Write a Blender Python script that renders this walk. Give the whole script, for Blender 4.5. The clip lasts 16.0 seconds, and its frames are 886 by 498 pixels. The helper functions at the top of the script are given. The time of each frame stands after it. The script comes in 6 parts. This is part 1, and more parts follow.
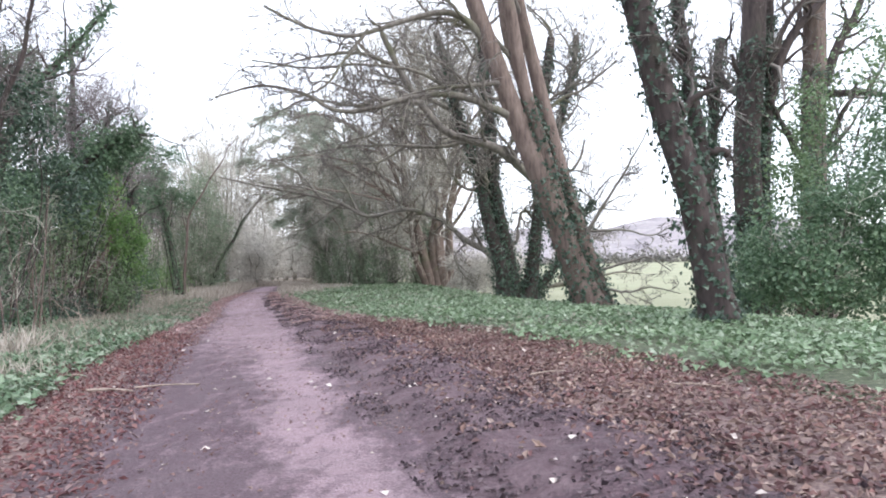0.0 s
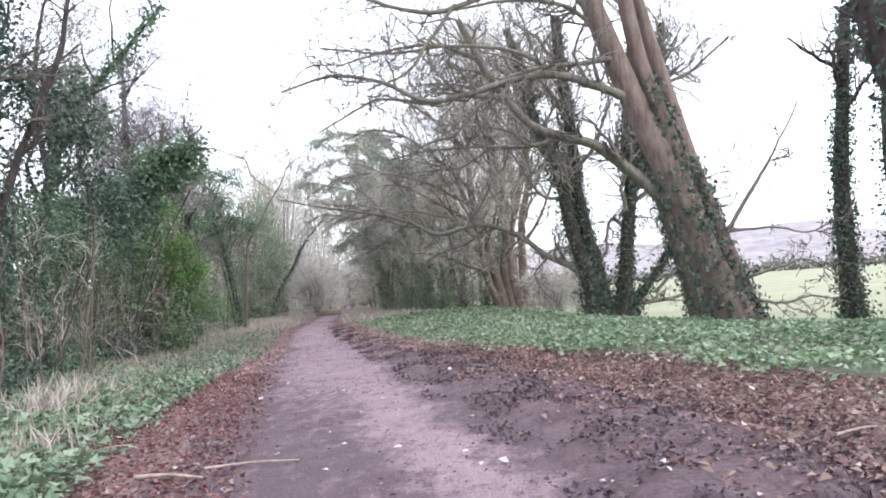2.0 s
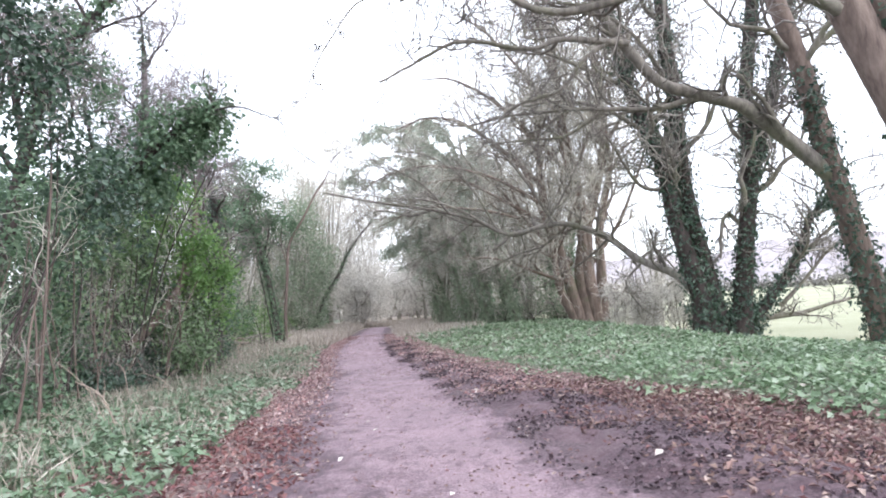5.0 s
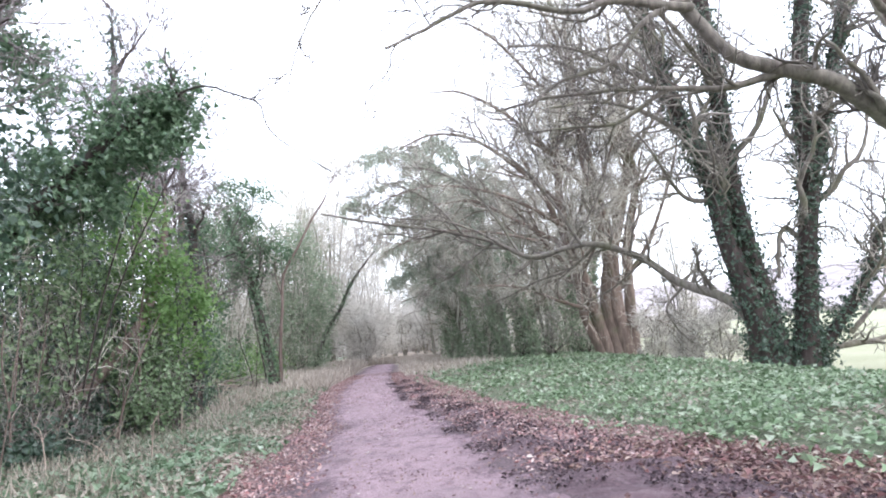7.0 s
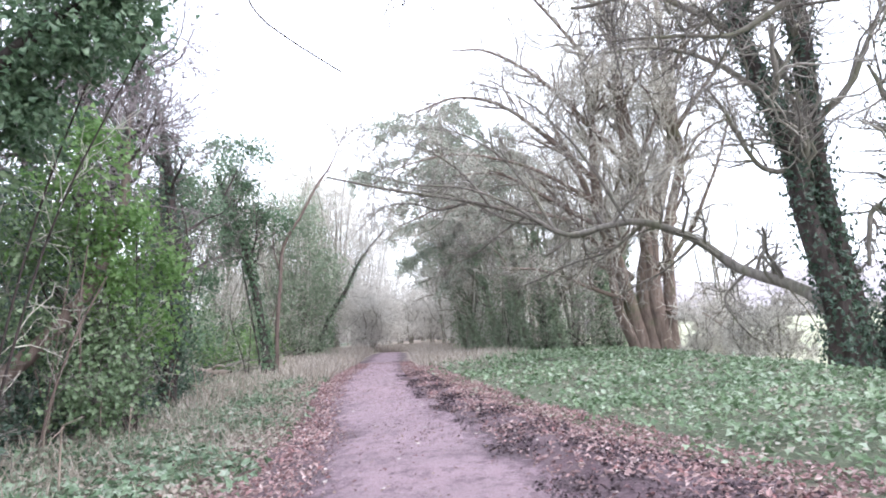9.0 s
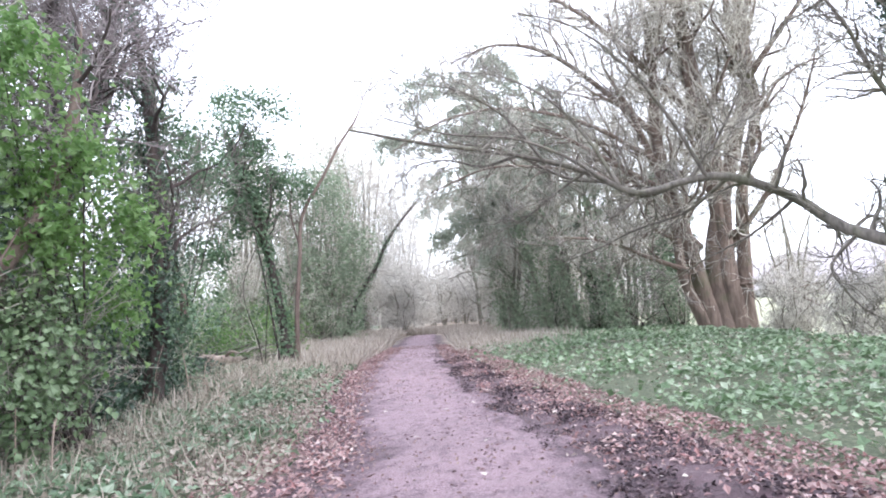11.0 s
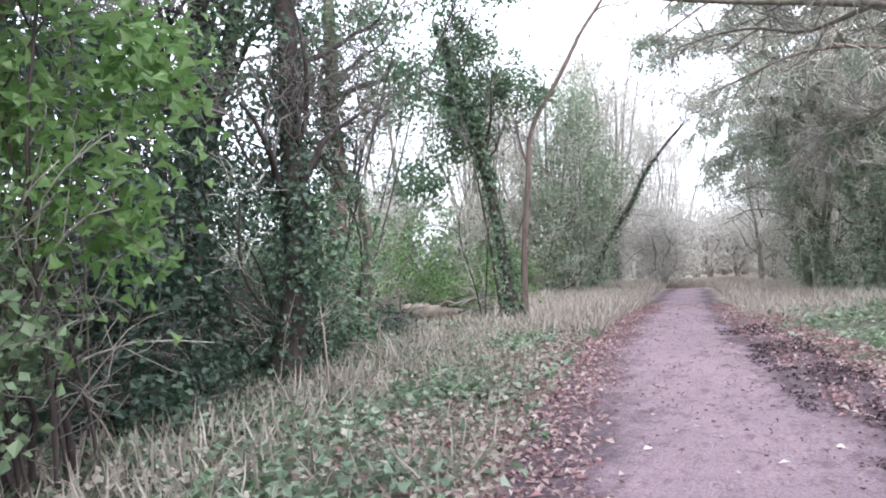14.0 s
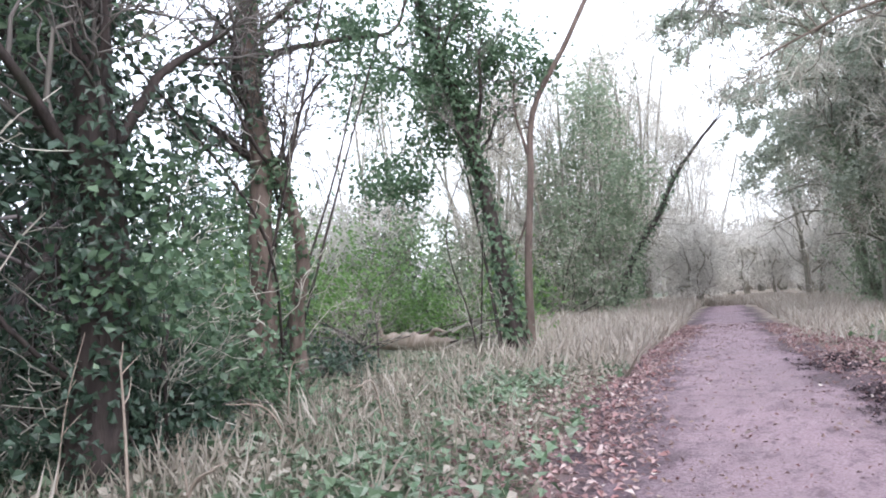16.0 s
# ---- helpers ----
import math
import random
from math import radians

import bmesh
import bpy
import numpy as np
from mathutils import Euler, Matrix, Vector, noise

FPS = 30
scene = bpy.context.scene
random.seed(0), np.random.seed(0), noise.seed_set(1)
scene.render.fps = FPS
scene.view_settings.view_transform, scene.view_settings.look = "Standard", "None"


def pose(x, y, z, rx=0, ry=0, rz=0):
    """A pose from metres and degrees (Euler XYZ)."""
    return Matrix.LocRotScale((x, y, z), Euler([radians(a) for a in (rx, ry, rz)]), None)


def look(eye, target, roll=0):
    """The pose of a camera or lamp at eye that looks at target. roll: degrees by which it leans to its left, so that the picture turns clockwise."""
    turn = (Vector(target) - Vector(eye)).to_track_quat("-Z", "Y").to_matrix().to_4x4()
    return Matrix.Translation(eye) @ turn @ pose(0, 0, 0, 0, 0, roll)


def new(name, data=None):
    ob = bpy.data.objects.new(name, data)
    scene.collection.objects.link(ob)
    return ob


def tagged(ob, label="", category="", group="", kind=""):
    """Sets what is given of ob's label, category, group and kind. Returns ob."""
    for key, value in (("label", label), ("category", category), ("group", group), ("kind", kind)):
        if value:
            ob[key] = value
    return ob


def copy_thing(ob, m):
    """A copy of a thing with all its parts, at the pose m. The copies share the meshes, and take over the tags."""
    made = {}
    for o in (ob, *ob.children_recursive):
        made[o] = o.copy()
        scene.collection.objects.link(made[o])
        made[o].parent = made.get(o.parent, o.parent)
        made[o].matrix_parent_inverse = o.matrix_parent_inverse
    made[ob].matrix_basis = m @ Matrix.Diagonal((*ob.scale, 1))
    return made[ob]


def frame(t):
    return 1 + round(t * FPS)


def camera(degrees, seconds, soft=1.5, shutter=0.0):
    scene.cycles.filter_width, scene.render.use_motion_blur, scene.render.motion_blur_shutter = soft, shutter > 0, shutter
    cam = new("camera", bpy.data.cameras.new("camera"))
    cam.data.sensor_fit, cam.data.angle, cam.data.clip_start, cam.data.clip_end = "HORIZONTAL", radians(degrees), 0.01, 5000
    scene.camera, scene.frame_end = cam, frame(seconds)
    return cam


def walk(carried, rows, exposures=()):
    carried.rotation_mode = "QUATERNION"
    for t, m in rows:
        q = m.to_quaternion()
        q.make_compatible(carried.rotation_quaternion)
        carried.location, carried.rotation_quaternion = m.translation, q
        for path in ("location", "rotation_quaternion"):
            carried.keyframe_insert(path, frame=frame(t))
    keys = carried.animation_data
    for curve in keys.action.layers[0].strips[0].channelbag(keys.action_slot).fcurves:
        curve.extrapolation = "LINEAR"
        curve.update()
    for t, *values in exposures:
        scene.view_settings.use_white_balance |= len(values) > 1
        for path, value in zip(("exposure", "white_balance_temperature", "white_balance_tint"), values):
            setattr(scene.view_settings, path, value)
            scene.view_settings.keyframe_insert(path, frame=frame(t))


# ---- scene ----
cam = camera(66.1, 16.0, soft=1.9)
METRES, EYE, TILT, LEAN, TURN = 25.95, 1.4, 0.0, 0.0, 0.0
ROWS = [
    (0.0, 0.0, 0.0, 0.0, 0.04, 1.37, 1.86),
    (0.5, -0.012, 0.027, -0.0003, 1.95, -0.19, 4.6),
    (1.0, -0.0276, 0.0549, -0.0015, 0.93, 0.94, 3.56),
    (1.5, -0.04, 0.0823, -0.0022, 2.17, 1.34, 6.12),
    (2.0, -0.0521, 0.11, -0.0033, 4.29, 3.6, 4.29),
    (2.5, -0.0644, 0.139, -0.0022, 4.03, 4.07, 4.71),
    (3.0, -0.0753, 0.1708, -0.0011, 8.24, 4.15, 3.56),
    (5.5, -0.1185, 0.3196, -0.0014, 7.51, 5.34, 4.02),
    (6.0, -0.1248, 0.3471, -0.0026, 7.73, 6.39, 5.38),
    (6.5, -0.1327, 0.3783, -0.0021, 9.91, 6.61, 3.59),
    (7.0, -0.1421, 0.4084, -0.0013, 8.19, 7.69, 4.79),
    (7.5, -0.1506, 0.4384, -0.0011, 11.76, 7.9, 3.84),
    (8.0, -0.1617, 0.4676, -0.0008, 6.63, 7.52, 4.23),
    (8.5, -0.1712, 0.4981, -0.0015, 7.7, 7.12, 3.47),
    (11.0, -0.2123, 0.646, -0.0056, 11.06, 5.49, 3.64),
    (11.5, -0.2215, 0.6766, -0.0057, 16.17, 4.61, 3.46),
    (12.0, -0.2296, 0.7078, -0.0056, 24.16, 3.21, 2.27),
    (12.5, -0.2394, 0.7382, -0.0052, 23.6, 2.63, 2.0),
    (13.0, -0.2482, 0.7686, -0.0058, 29.68, 2.56, 2.07),
    (13.5, -0.2587, 0.7973, -0.0057, 30.43, 2.0, 2.66),
    (14.0, -0.2673, 0.8285, -0.0066, 31.97, 2.11, 1.92),
    (14.5, -0.2784, 0.8583, -0.0071, 29.1, 3.25, 1.22),
    (15.0, -0.2856, 0.8877, -0.0085, 30.75, 3.85, 2.84),
    (15.5, -0.2952, 0.9174, -0.0089, 30.73, 2.01, 2.53),
    (16.0, -0.3071, 0.9481, -0.0099, 34.2, 4.2, 3.27),
]
walk(cam, [(t, pose(0, 0, EYE, TILT, LEAN, TURN) @ pose(METRES * x, METRES * y, METRES * z, 90 + pitch, roll, yaw)) for t, x, y, z, yaw, pitch, roll in ROWS],
     exposures=[(0.0, -0.05, 6150, 11), (3.0, 0.15, 6150, 11), (6.5, 0.42, 6050, 12), (8.5, 0.5, 6000, 13), (11.0, 0.62, 5980, 13), (12.5, 0.57, 6000, 12), (16.0, 0.39, 6020, 12)])

# ---- world and light: a bright overcast winter sky ----
SUN_EL, SUN_AZ = radians(38), radians(120)
world = bpy.data.worlds.new("overcast_sky")
scene.world = world
world.use_nodes = True
wn, wl = world.node_tree.nodes, world.node_tree.links
wn.clear()
sky = wn.new("ShaderNodeTexSky")
sky.sky_type, sky.sun_disc, sky.sun_elevation, sky.sun_rotation = "NISHITA", False, SUN_EL, SUN_AZ
sky.air_density, sky.dust_density, sky.ozone_density = 1.0, 3.0, 1.0
sky_bg = wn.new("ShaderNodeBackground")
sky_bg.inputs["Strength"].default_value = 0.05
cloud_bg = wn.new("ShaderNodeBackground")
cloud_bg.inputs["Color"].default_value = (0.93, 0.945, 1.0, 1)
cloud_bg.inputs["Strength"].default_value = 2.1
sky_sum = wn.new("ShaderNodeAddShader")
sky_out = wn.new("ShaderNodeOutputWorld")
wl.new(sky.outputs["Color"], sky_bg.inputs["Color"])
wl.new(sky_bg.outputs[0], sky_sum.inputs[0])
wl.new(cloud_bg.outputs[0], sky_sum.inputs[1])
wl.new(sky_sum.outputs[0], sky_out.inputs["Surface"])
sun_data = bpy.data.lights.new("sun", "SUN")
sun_data.energy, sun_data.angle, sun_data.color = 1.5, radians(25), (1.0, 0.96, 0.92)
sun = new("sun", sun_data)
sun.matrix_world = look((0, 0, 30), (0 - 30 * math.sin(SUN_AZ) / math.tan(SUN_EL), 0 - 30 * math.cos(SUN_AZ) / math.tan(SUN_EL), 0))

# ---- materials ----


class Nodes:
    """A small builder of node materials."""

    def __init__(self, name):
        self.mat = bpy.data.materials.new(name)
        self.mat.use_nodes = True
        self.n, self.l = self.mat.node_tree.nodes, self.mat.node_tree.links
        self.n.clear()
        self.out = self.n.new("ShaderNodeOutputMaterial")
        self.bsdf = self.n.new("ShaderNodeBsdfPrincipled")
        self.l.new(self.bsdf.outputs[0], self.out.inputs["Surface"])
        self.co = self.n.new("ShaderNodeTexCoord").outputs["Object"]

    def noise(self, scale, detail=4.0, rough=0.55, vec=None):
        node = self.n.new("ShaderNodeTexNoise")
        node.inputs["Scale"].default_value, node.inputs["Detail"].default_value = scale, detail
        node.inputs["Roughness"].default_value = rough
        self.l.new(vec or self.co, node.inputs["Vector"])
        return node.outputs["Fac"]

    def stretch(self, x, y, z):
        node = self.n.new("ShaderNodeMapping")
        node.inputs["Scale"].default_value = (x, y, z)
        self.l.new(self.co, node.inputs["Vector"])
        return node.outputs["Vector"]

    def attribute(self, name):
        node = self.n.new("ShaderNodeAttribute")
        node.attribute_name = name
        return node.outputs["Fac"]

    def island(self):
        return self.n.new("ShaderNodeNewGeometry").outputs["Random Per Island"]

    def each(self):
        return self.n.new("ShaderNodeObjectInfo").outputs["Random"]

    def ramp(self, fac, *stops):
        node = self.n.new("ShaderNodeValToRGB")
        e = node.color_ramp.elements
        while len(e) < len(stops):
            e.new(0.5)
        for el, (pos, col) in zip(e, stops):
            el.position = pos
            el.color = (*col, 1) if isinstance(col, tuple) else (col, col, col, 1)
        self.l.new(fac, node.inputs["Fac"])
        return node.outputs["Color"]

    def math(self, op, a, b):
        node = self.n.new("ShaderNodeMath")
        node.operation = op
        for i, v in enumerate((a, b)):
            if isinstance(v, (int, float)):
                node.inputs[i].default_value = v
            else:
                self.l.new(v, node.inputs[i])
        return node.outputs[0]

    def mix(self, fac, a, b, blend="MIX"):
        node = self.n.new("ShaderNodeMix")
        node.data_type, node.blend_type = "RGBA", blend
        for sock, v in ((node.inputs[0], fac), (node.inputs[6], a), (node.inputs[7], b)):
            if isinstance(v, (int, float)):
                sock.default_value = v
            elif isinstance(v, tuple):
                sock.default_value = (*v, 1)
            else:
                self.l.new(v, sock)
        return node.outputs[2]

    def finish(self, color, rough=0.85, bump=None, strength=0.5, dist=0.02, translucent=0.0, spec=0.5):
        self.l.new(color, self.bsdf.inputs["Base Color"])
        if isinstance(rough, (int, float)):
            self.bsdf.inputs["Roughness"].default_value = rough
        else:
            self.l.new(rough, self.bsdf.inputs["Roughness"])
        self.bsdf.inputs["Specular IOR Level"].default_value = spec
        if bump is not None:
            node = self.n.new("ShaderNodeBump")
            node.inputs["Strength"].default_value, node.inputs["Distance"].default_value = strength, dist
            self.l.new(bump, node.inputs["Height"])
            self.l.new(node.outputs[0], self.bsdf.inputs["Normal"])
        if translucent:
            t = self.n.new("ShaderNodeBsdfTranslucent")
            self.l.new(color, t.inputs["Color"])
            m = self.n.new("ShaderNodeMixShader")
            m.inputs[0].default_value = translucent
            self.l.new(self.bsdf.outputs[0], m.inputs[1])
            self.l.new(t.outputs[0], m.inputs[2])
            self.l.new(m.outputs[0], self.out.inputs["Surface"])
        return self.mat


def bark(name, dark, light, moss=(0.10, 0.13, 0.06), mossy=0.35):
    m = Nodes(name)
    grain = m.noise(9, 6, 0.65, m.stretch(1, 1, 0.22))
    blotch = m.noise(1.3, 4)
    col = m.ramp(grain, (0.3, dark), (0.68, light))
    green = m.ramp(blotch, (0.62 - 0.35 * mossy, 0.0), (0.8 - 0.2 * mossy, 1.0))
    col = m.mix(m.math("MULTIPLY", green, 0.65), col, moss)
    return m.finish(col, 0.9, grain, 0.8, 0.03)


def foliage(name, *cols, rough=0.42, translucent=0.22, spec=0.5):
    m = Nodes(name)
    n = len(cols) - 1
    col = m.ramp(m.island(), *[(i / n, c) for i, c in enumerate(cols)])
    col = m.mix(m.ramp(m.noise(0.7, 3), (0.35, 0.0), (0.65, 0.55)), col, cols[0])
    return m.finish(col, rough, translucent=translucent, spec=spec)


M_BARK_BROWN = bark("brown_bark", (0.085, 0.06, 0.052), (0.25, 0.19, 0.165), (0.13, 0.12, 0.085), 0.05)
M_BARK_DARK = bark("dark_bark", (0.026, 0.02, 0.02), (0.095, 0.072, 0.068), (0.05, 0.06, 0.038), 0.2)
M_BARK_RED = bark("reddish_bark", (0.095, 0.07, 0.06), (0.27, 0.208, 0.175), mossy=0.25)
M_BARK_GREY = bark("grey_green_bark", (0.13, 0.12, 0.10), (0.33, 0.305, 0.26), mossy=0.35)
M_LIMB = bark("limb_bark", (0.10, 0.088, 0.078), (0.29, 0.26, 0.228), (0.17, 0.18, 0.10), 0.4)


def twig_material(name, a, b, c):
    m = Nodes(name)
    return m.finish(m.ramp(m.island(), (0.0, a), (0.5, b), (1.0, c)), 0.85)


# M_TWIG is lifted beyond wood's own tone, standing in for haze
M_TWIG = twig_material("hazed_bare_twigs", (0.40, 0.375, 0.325), (0.54, 0.51, 0.445), (0.66, 0.63, 0.555))
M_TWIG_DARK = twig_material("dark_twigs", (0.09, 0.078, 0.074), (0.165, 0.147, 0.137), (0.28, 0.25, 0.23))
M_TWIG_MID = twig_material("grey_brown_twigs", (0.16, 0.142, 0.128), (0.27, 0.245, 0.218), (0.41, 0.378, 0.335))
# far twigs: distance haze is put into their colour, hence so pale
M_TWIG_HAZED = twig_material("hazed_distant_twigs", (0.50, 0.475, 0.435), (0.60, 0.575, 0.53), (0.70, 0.675, 0.625))
M_TWIG_PLUM = twig_material("purplish_twigs", (0.14, 0.115, 0.12), (0.24, 0.205, 0.21), (0.37, 0.325, 0.325))
M_IVY = foliage("ivy_leaf", (0.075, 0.13, 0.075), (0.145, 0.235, 0.135), (0.27, 0.37, 0.235), rough=0.33, translucent=0.35)
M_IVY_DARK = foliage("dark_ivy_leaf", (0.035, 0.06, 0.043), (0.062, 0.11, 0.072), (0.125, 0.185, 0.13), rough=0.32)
M_IVY_GROUND = foliage("ground_ivy_leaf", (0.11, 0.175, 0.09), (0.20, 0.295, 0.16), (0.32, 0.41, 0.265), (0.47, 0.53, 0.42), rough=0.4)
M_IVY_VERGE = foliage("verge_ivy_leaf", (0.085, 0.14, 0.078), (0.15, 0.23, 0.13), (0.25, 0.33, 0.215), (0.40, 0.45, 0.36), rough=0.4)
M_SHRUB = foliage("shrub_leaf", (0.11, 0.165, 0.085), (0.19, 0.28, 0.14), (0.32, 0.41, 0.25), rough=0.36, translucent=0.38)
M_BRIGHT = foliage("bright_shrub_leaf", (0.125, 0.23, 0.07), (0.205, 0.35, 0.115), (0.345, 0.48, 0.22), translucent=0.5, rough=0.34)
# olive evergreen leaf, its colour lightened to stand for haze
M_OLIVE_HAZED = foliage("hazed_olive_evergreen_leaf", (0.30, 0.335, 0.27), (0.41, 0.445, 0.365), (0.51, 0.545, 0.455), translucent=0.5)
# ivy green washed out in colour to imitate haze over distance
M_IVY_HAZED = foliage("hazed_ivy_leaf", (0.20, 0.255, 0.175), (0.31, 0.375, 0.26), (0.42, 0.48, 0.35), rough=0.45, translucent=0.42)
M_LITTER = foliage("fallen_leaf", (0.12, 0.07, 0.075), (0.23, 0.145, 0.135), (0.38, 0.285, 0.23), (0.26, 0.12, 0.115), (0.16, 0.098, 0.10), (0.33, 0.215, 0.175), (0.56, 0.46, 0.40), rough=0.75, translucent=0.05)
M_LITTER_RED = foliage("russet_fallen_leaf", (0.11, 0.05, 0.058), (0.25, 0.115, 0.11), (0.34, 0.22, 0.195), (0.24, 0.09, 0.09), (0.12, 0.07, 0.075), (0.5, 0.40, 0.37), rough=0.75, translucent=0.05)
M_LITTER_PALE = foliage("pinkish_fallen_leaf", (0.24, 0.15, 0.155), (0.38, 0.26, 0.255), (0.53, 0.41, 0.39), (0.37, 0.185, 0.18), (0.67, 0.57, 0.54), rough=0.75, translucent=0.05)
M_PALE = foliage("pale_fallen_leaf", (0.5, 0.42, 0.38), (0.68, 0.62, 0.58), rough=0.7, translucent=0.05)
M_STRAW_DULL = foliage("dull_dead_leaf", (0.26, 0.225, 0.185), (0.38, 0.34, 0.285), (0.53, 0.485, 0.42), rough=0.8, translucent=0.15)
M_STRAW = foliage("dry_grass", (0.34, 0.295, 0.25), (0.47, 0.42, 0.365), (0.62, 0.565, 0.505), rough=0.8, translucent=0.15)
M_GRASS = foliage("green_grass", (0.15, 0.19, 0.11), (0.27, 0.31, 0.20), (0.42, 0.44, 0.33), rough=0.6)
M_MUD = foliage("mud_clod", (0.03, 0.019, 0.025), (0.065, 0.043, 0.053), (0.12, 0.083, 0.095), (0.22, 0.165, 0.172), rough=0.8, translucent=0.0)


def ground_material():
    m = Nodes("woodland_ground")
    wob = m.math("MULTIPLY", m.math("SUBTRACT", m.noise(1.1, 5, 0.6), 0.5), 1.5)
    fine = m.noise(28, 6, 0.7)
    mid = m.noise(5, 5, 0.6)
    soil = m.ramp(fine, (0.32, (0.035, 0.022, 0.028)), (0.48, (0.10, 0.068, 0.08)), (0.62, (0.18, 0.128, 0.14)), (0.78, (0.30, 0.225, 0.23)))
    litter = m.ramp(m.noise(16, 5, 0.7), (0.3, (0.08, 0.052, 0.055)), (0.5, (0.20, 0.138, 0.13)), (0.7, (0.34, 0.26, 0.225)))
    green = m.ramp(m.noise(14, 5, 0.7), (0.32, (0.05, 0.06, 0.04)), (0.55, (0.12, 0.14, 0.085)), (0.75, (0.25, 0.25, 0.18)))
    straw = m.ramp(m.noise(11, 5, 0.7), (0.3, (0.26, 0.21, 0.165)), (0.6, (0.43, 0.37, 0.305)), (0.8, (0.54, 0.48, 0.41)))
    field = m.ramp(m.noise(0.12, 6, 0.65), (0.3, (0.25, 0.27, 0.165)), (0.55, (0.32, 0.325, 0.215)), (0.75, (0.39, 0.38, 0.27)))
    step = lambda name, a, b: m.ramp(m.math("ADD", m.attribute(name), wob), (a, 0.0), (b, 1.0))
    col = m.mix(step("in_leaf", 0.3, 0.6), green, litter)
    col = m.mix(step("in_mud", 0.35, 0.6), col, soil)
    col = m.mix(step("in_straw", 0.4, 0.75), col, straw)
    col = m.mix(step("in_field", 0.4, 0.6), col, field)
    return m.finish(col, 0.9, m.math("ADD", fine, mid), 0.7, 0.04)


def path_material():
    m = Nodes("trodden_earth_path")
    fine, mid, big = m.noise(48, 5, 0.6), m.noise(6, 6, 0.7), m.noise(0.8, 4)
    scuff = m.noise(3.0, 5, 0.65, m.stretch(1.6, 0.7, 1))
    col = m.ramp(fine, (0.28, (0.23, 0.152, 0.178)), (0.45, (0.37, 0.258, 0.297)), (0.6, (0.455, 0.33, 0.37)), (0.75, (0.56, 0.435, 0.465)))
    dark = m.ramp(fine, (0.28, (0.06, 0.037, 0.048)), (0.5, (0.13, 0.083, 0.104)), (0.68, (0.205, 0.138, 0.165)), (0.8, (0.31, 0.24, 0.255)))
    wob = m.math("ADD", m.math("MULTIPLY", m.math("SUBTRACT", mid, 0.5), 1.5), m.math("MULTIPLY", m.math("SUBTRACT", scuff, 0.5), 2.0))
    worn = m.ramp(m.math("ADD", m.attribute("worn"), wob), (0.1, 0.0), (0.85, 1.0))
    col = m.mix(worn, dark, col)
    dents = m.ramp(m.noise(7.5, 3, 0.55, m.stretch(1.0, 0.5, 1)), (0.57, 0.0), (0.7, 0.6))
    col = m.mix(dents, col, (0.12, 0.075, 0.092))
    specks = m.ramp(m.noise(60, 2, 0.5), (0.7, 0.0), (0.76, 0.8))
    col = m.mix(specks, col, (0.62, 0.52, 0.52))
    crumbs = m.ramp(m.noise(26, 4, 0.7, m.stretch(1.0, 0.55, 1)), (0.62, 0.0), (0.74, 0.75))
    col = m.mix(crumbs, col, (0.11, 0.068, 0.08))
    col = m.mix(m.ramp(big, (0.4, 0.0), (0.7, 0.35)), col, (0.21, 0.16, 0.177))
    return m.finish(col, m.ramp(mid, (0.3, 0.65), (0.7, 0.95)), m.math("ADD", fine, m.math("MULTIPLY", mid, 3.0)), 0.9, 0.035)


def mud_material():
    m = Nodes("churned_mud")
    fine, mid, big = m.noise(34, 6, 0.7), m.noise(7, 5, 0.65), m.noise(1.4, 4)
    col = m.ramp(fine, (0.3, (0.035, 0.02, 0.027)), (0.47, (0.095, 0.06, 0.073)), (0.6, (0.165, 0.108, 0.125)), (0.78, (0.31, 0.225, 0.24)))
    col = m.mix(m.ramp(mid, (0.42, 0.0), (0.66, 0.6)), col, (0.075, 0.043, 0.055))
    col = m.mix(m.ramp(big, (0.45, 0.0), (0.68, 0.5)), col, (0.21, 0.14, 0.155))
    return m.finish(col, m.ramp(mid, (0.35, 0.6), (0.65, 0.92)), m.math("ADD", fine, mid), 0.9, 0.03)


M_GROUND, M_PATH, M_CHURNED = ground_material(), path_material(), mud_material()

# ---- plan: how the way runs, and how high the ground lies ----
rng = np.random.default_rng(7)


def way_x(y):
    """The middle of the path at y."""
    y = np.asarray(y, float)
    return np.where(y < 28, -0.32 * y, -8.96 - 0.19 * (y - 28)) + 0.35 * np.exp(-((y - 28) / 6) ** 2)


def table(*pairs):
    ys, vs = zip(*pairs)
    return lambda y: np.interp(y, ys, vs)


left_ivy = table((0, -2.4), (12, -2.2), (20, -1.5), (26, -1.25), (31, -1.6), (36, -1.5), (60, -1.6))
left_edge = table((0, -1.05), (14, -0.85), (24, -0.6), (32, -0.9), (44, -0.7), (50, -1.0), (70, -1.0))
right_edge = table((0, 1.45), (10, 1.7), (18, 1.8), (24, 1.85), (29, 1.55), (34, 1.25), (44, 0.9), (57, 0.6), (70, 0.6))
right_ivy = table((0, 5.7), (8, 4.9), (13, 4.6), (17, 3.9), (20, 3.3), (25, 2.85), (29, 2.4), (33, 1.95), (40, 1.5), (60, 1.2))


def smooth(a, b, v):
    t = np.clip((np.asarray(v, float) - a) / (b - a), 0, 1)
    return t * t * (3 - 2 * t)


def waves(x, y):
    return (np.sin(x * 1.7 + 0.6 * y) * np.sin(y * 1.3 - 0.4 * x) * 0.5 + np.sin(x * 3.9 - y * 2.2) * np.sin(y * 3.1 + x) * 0.3)


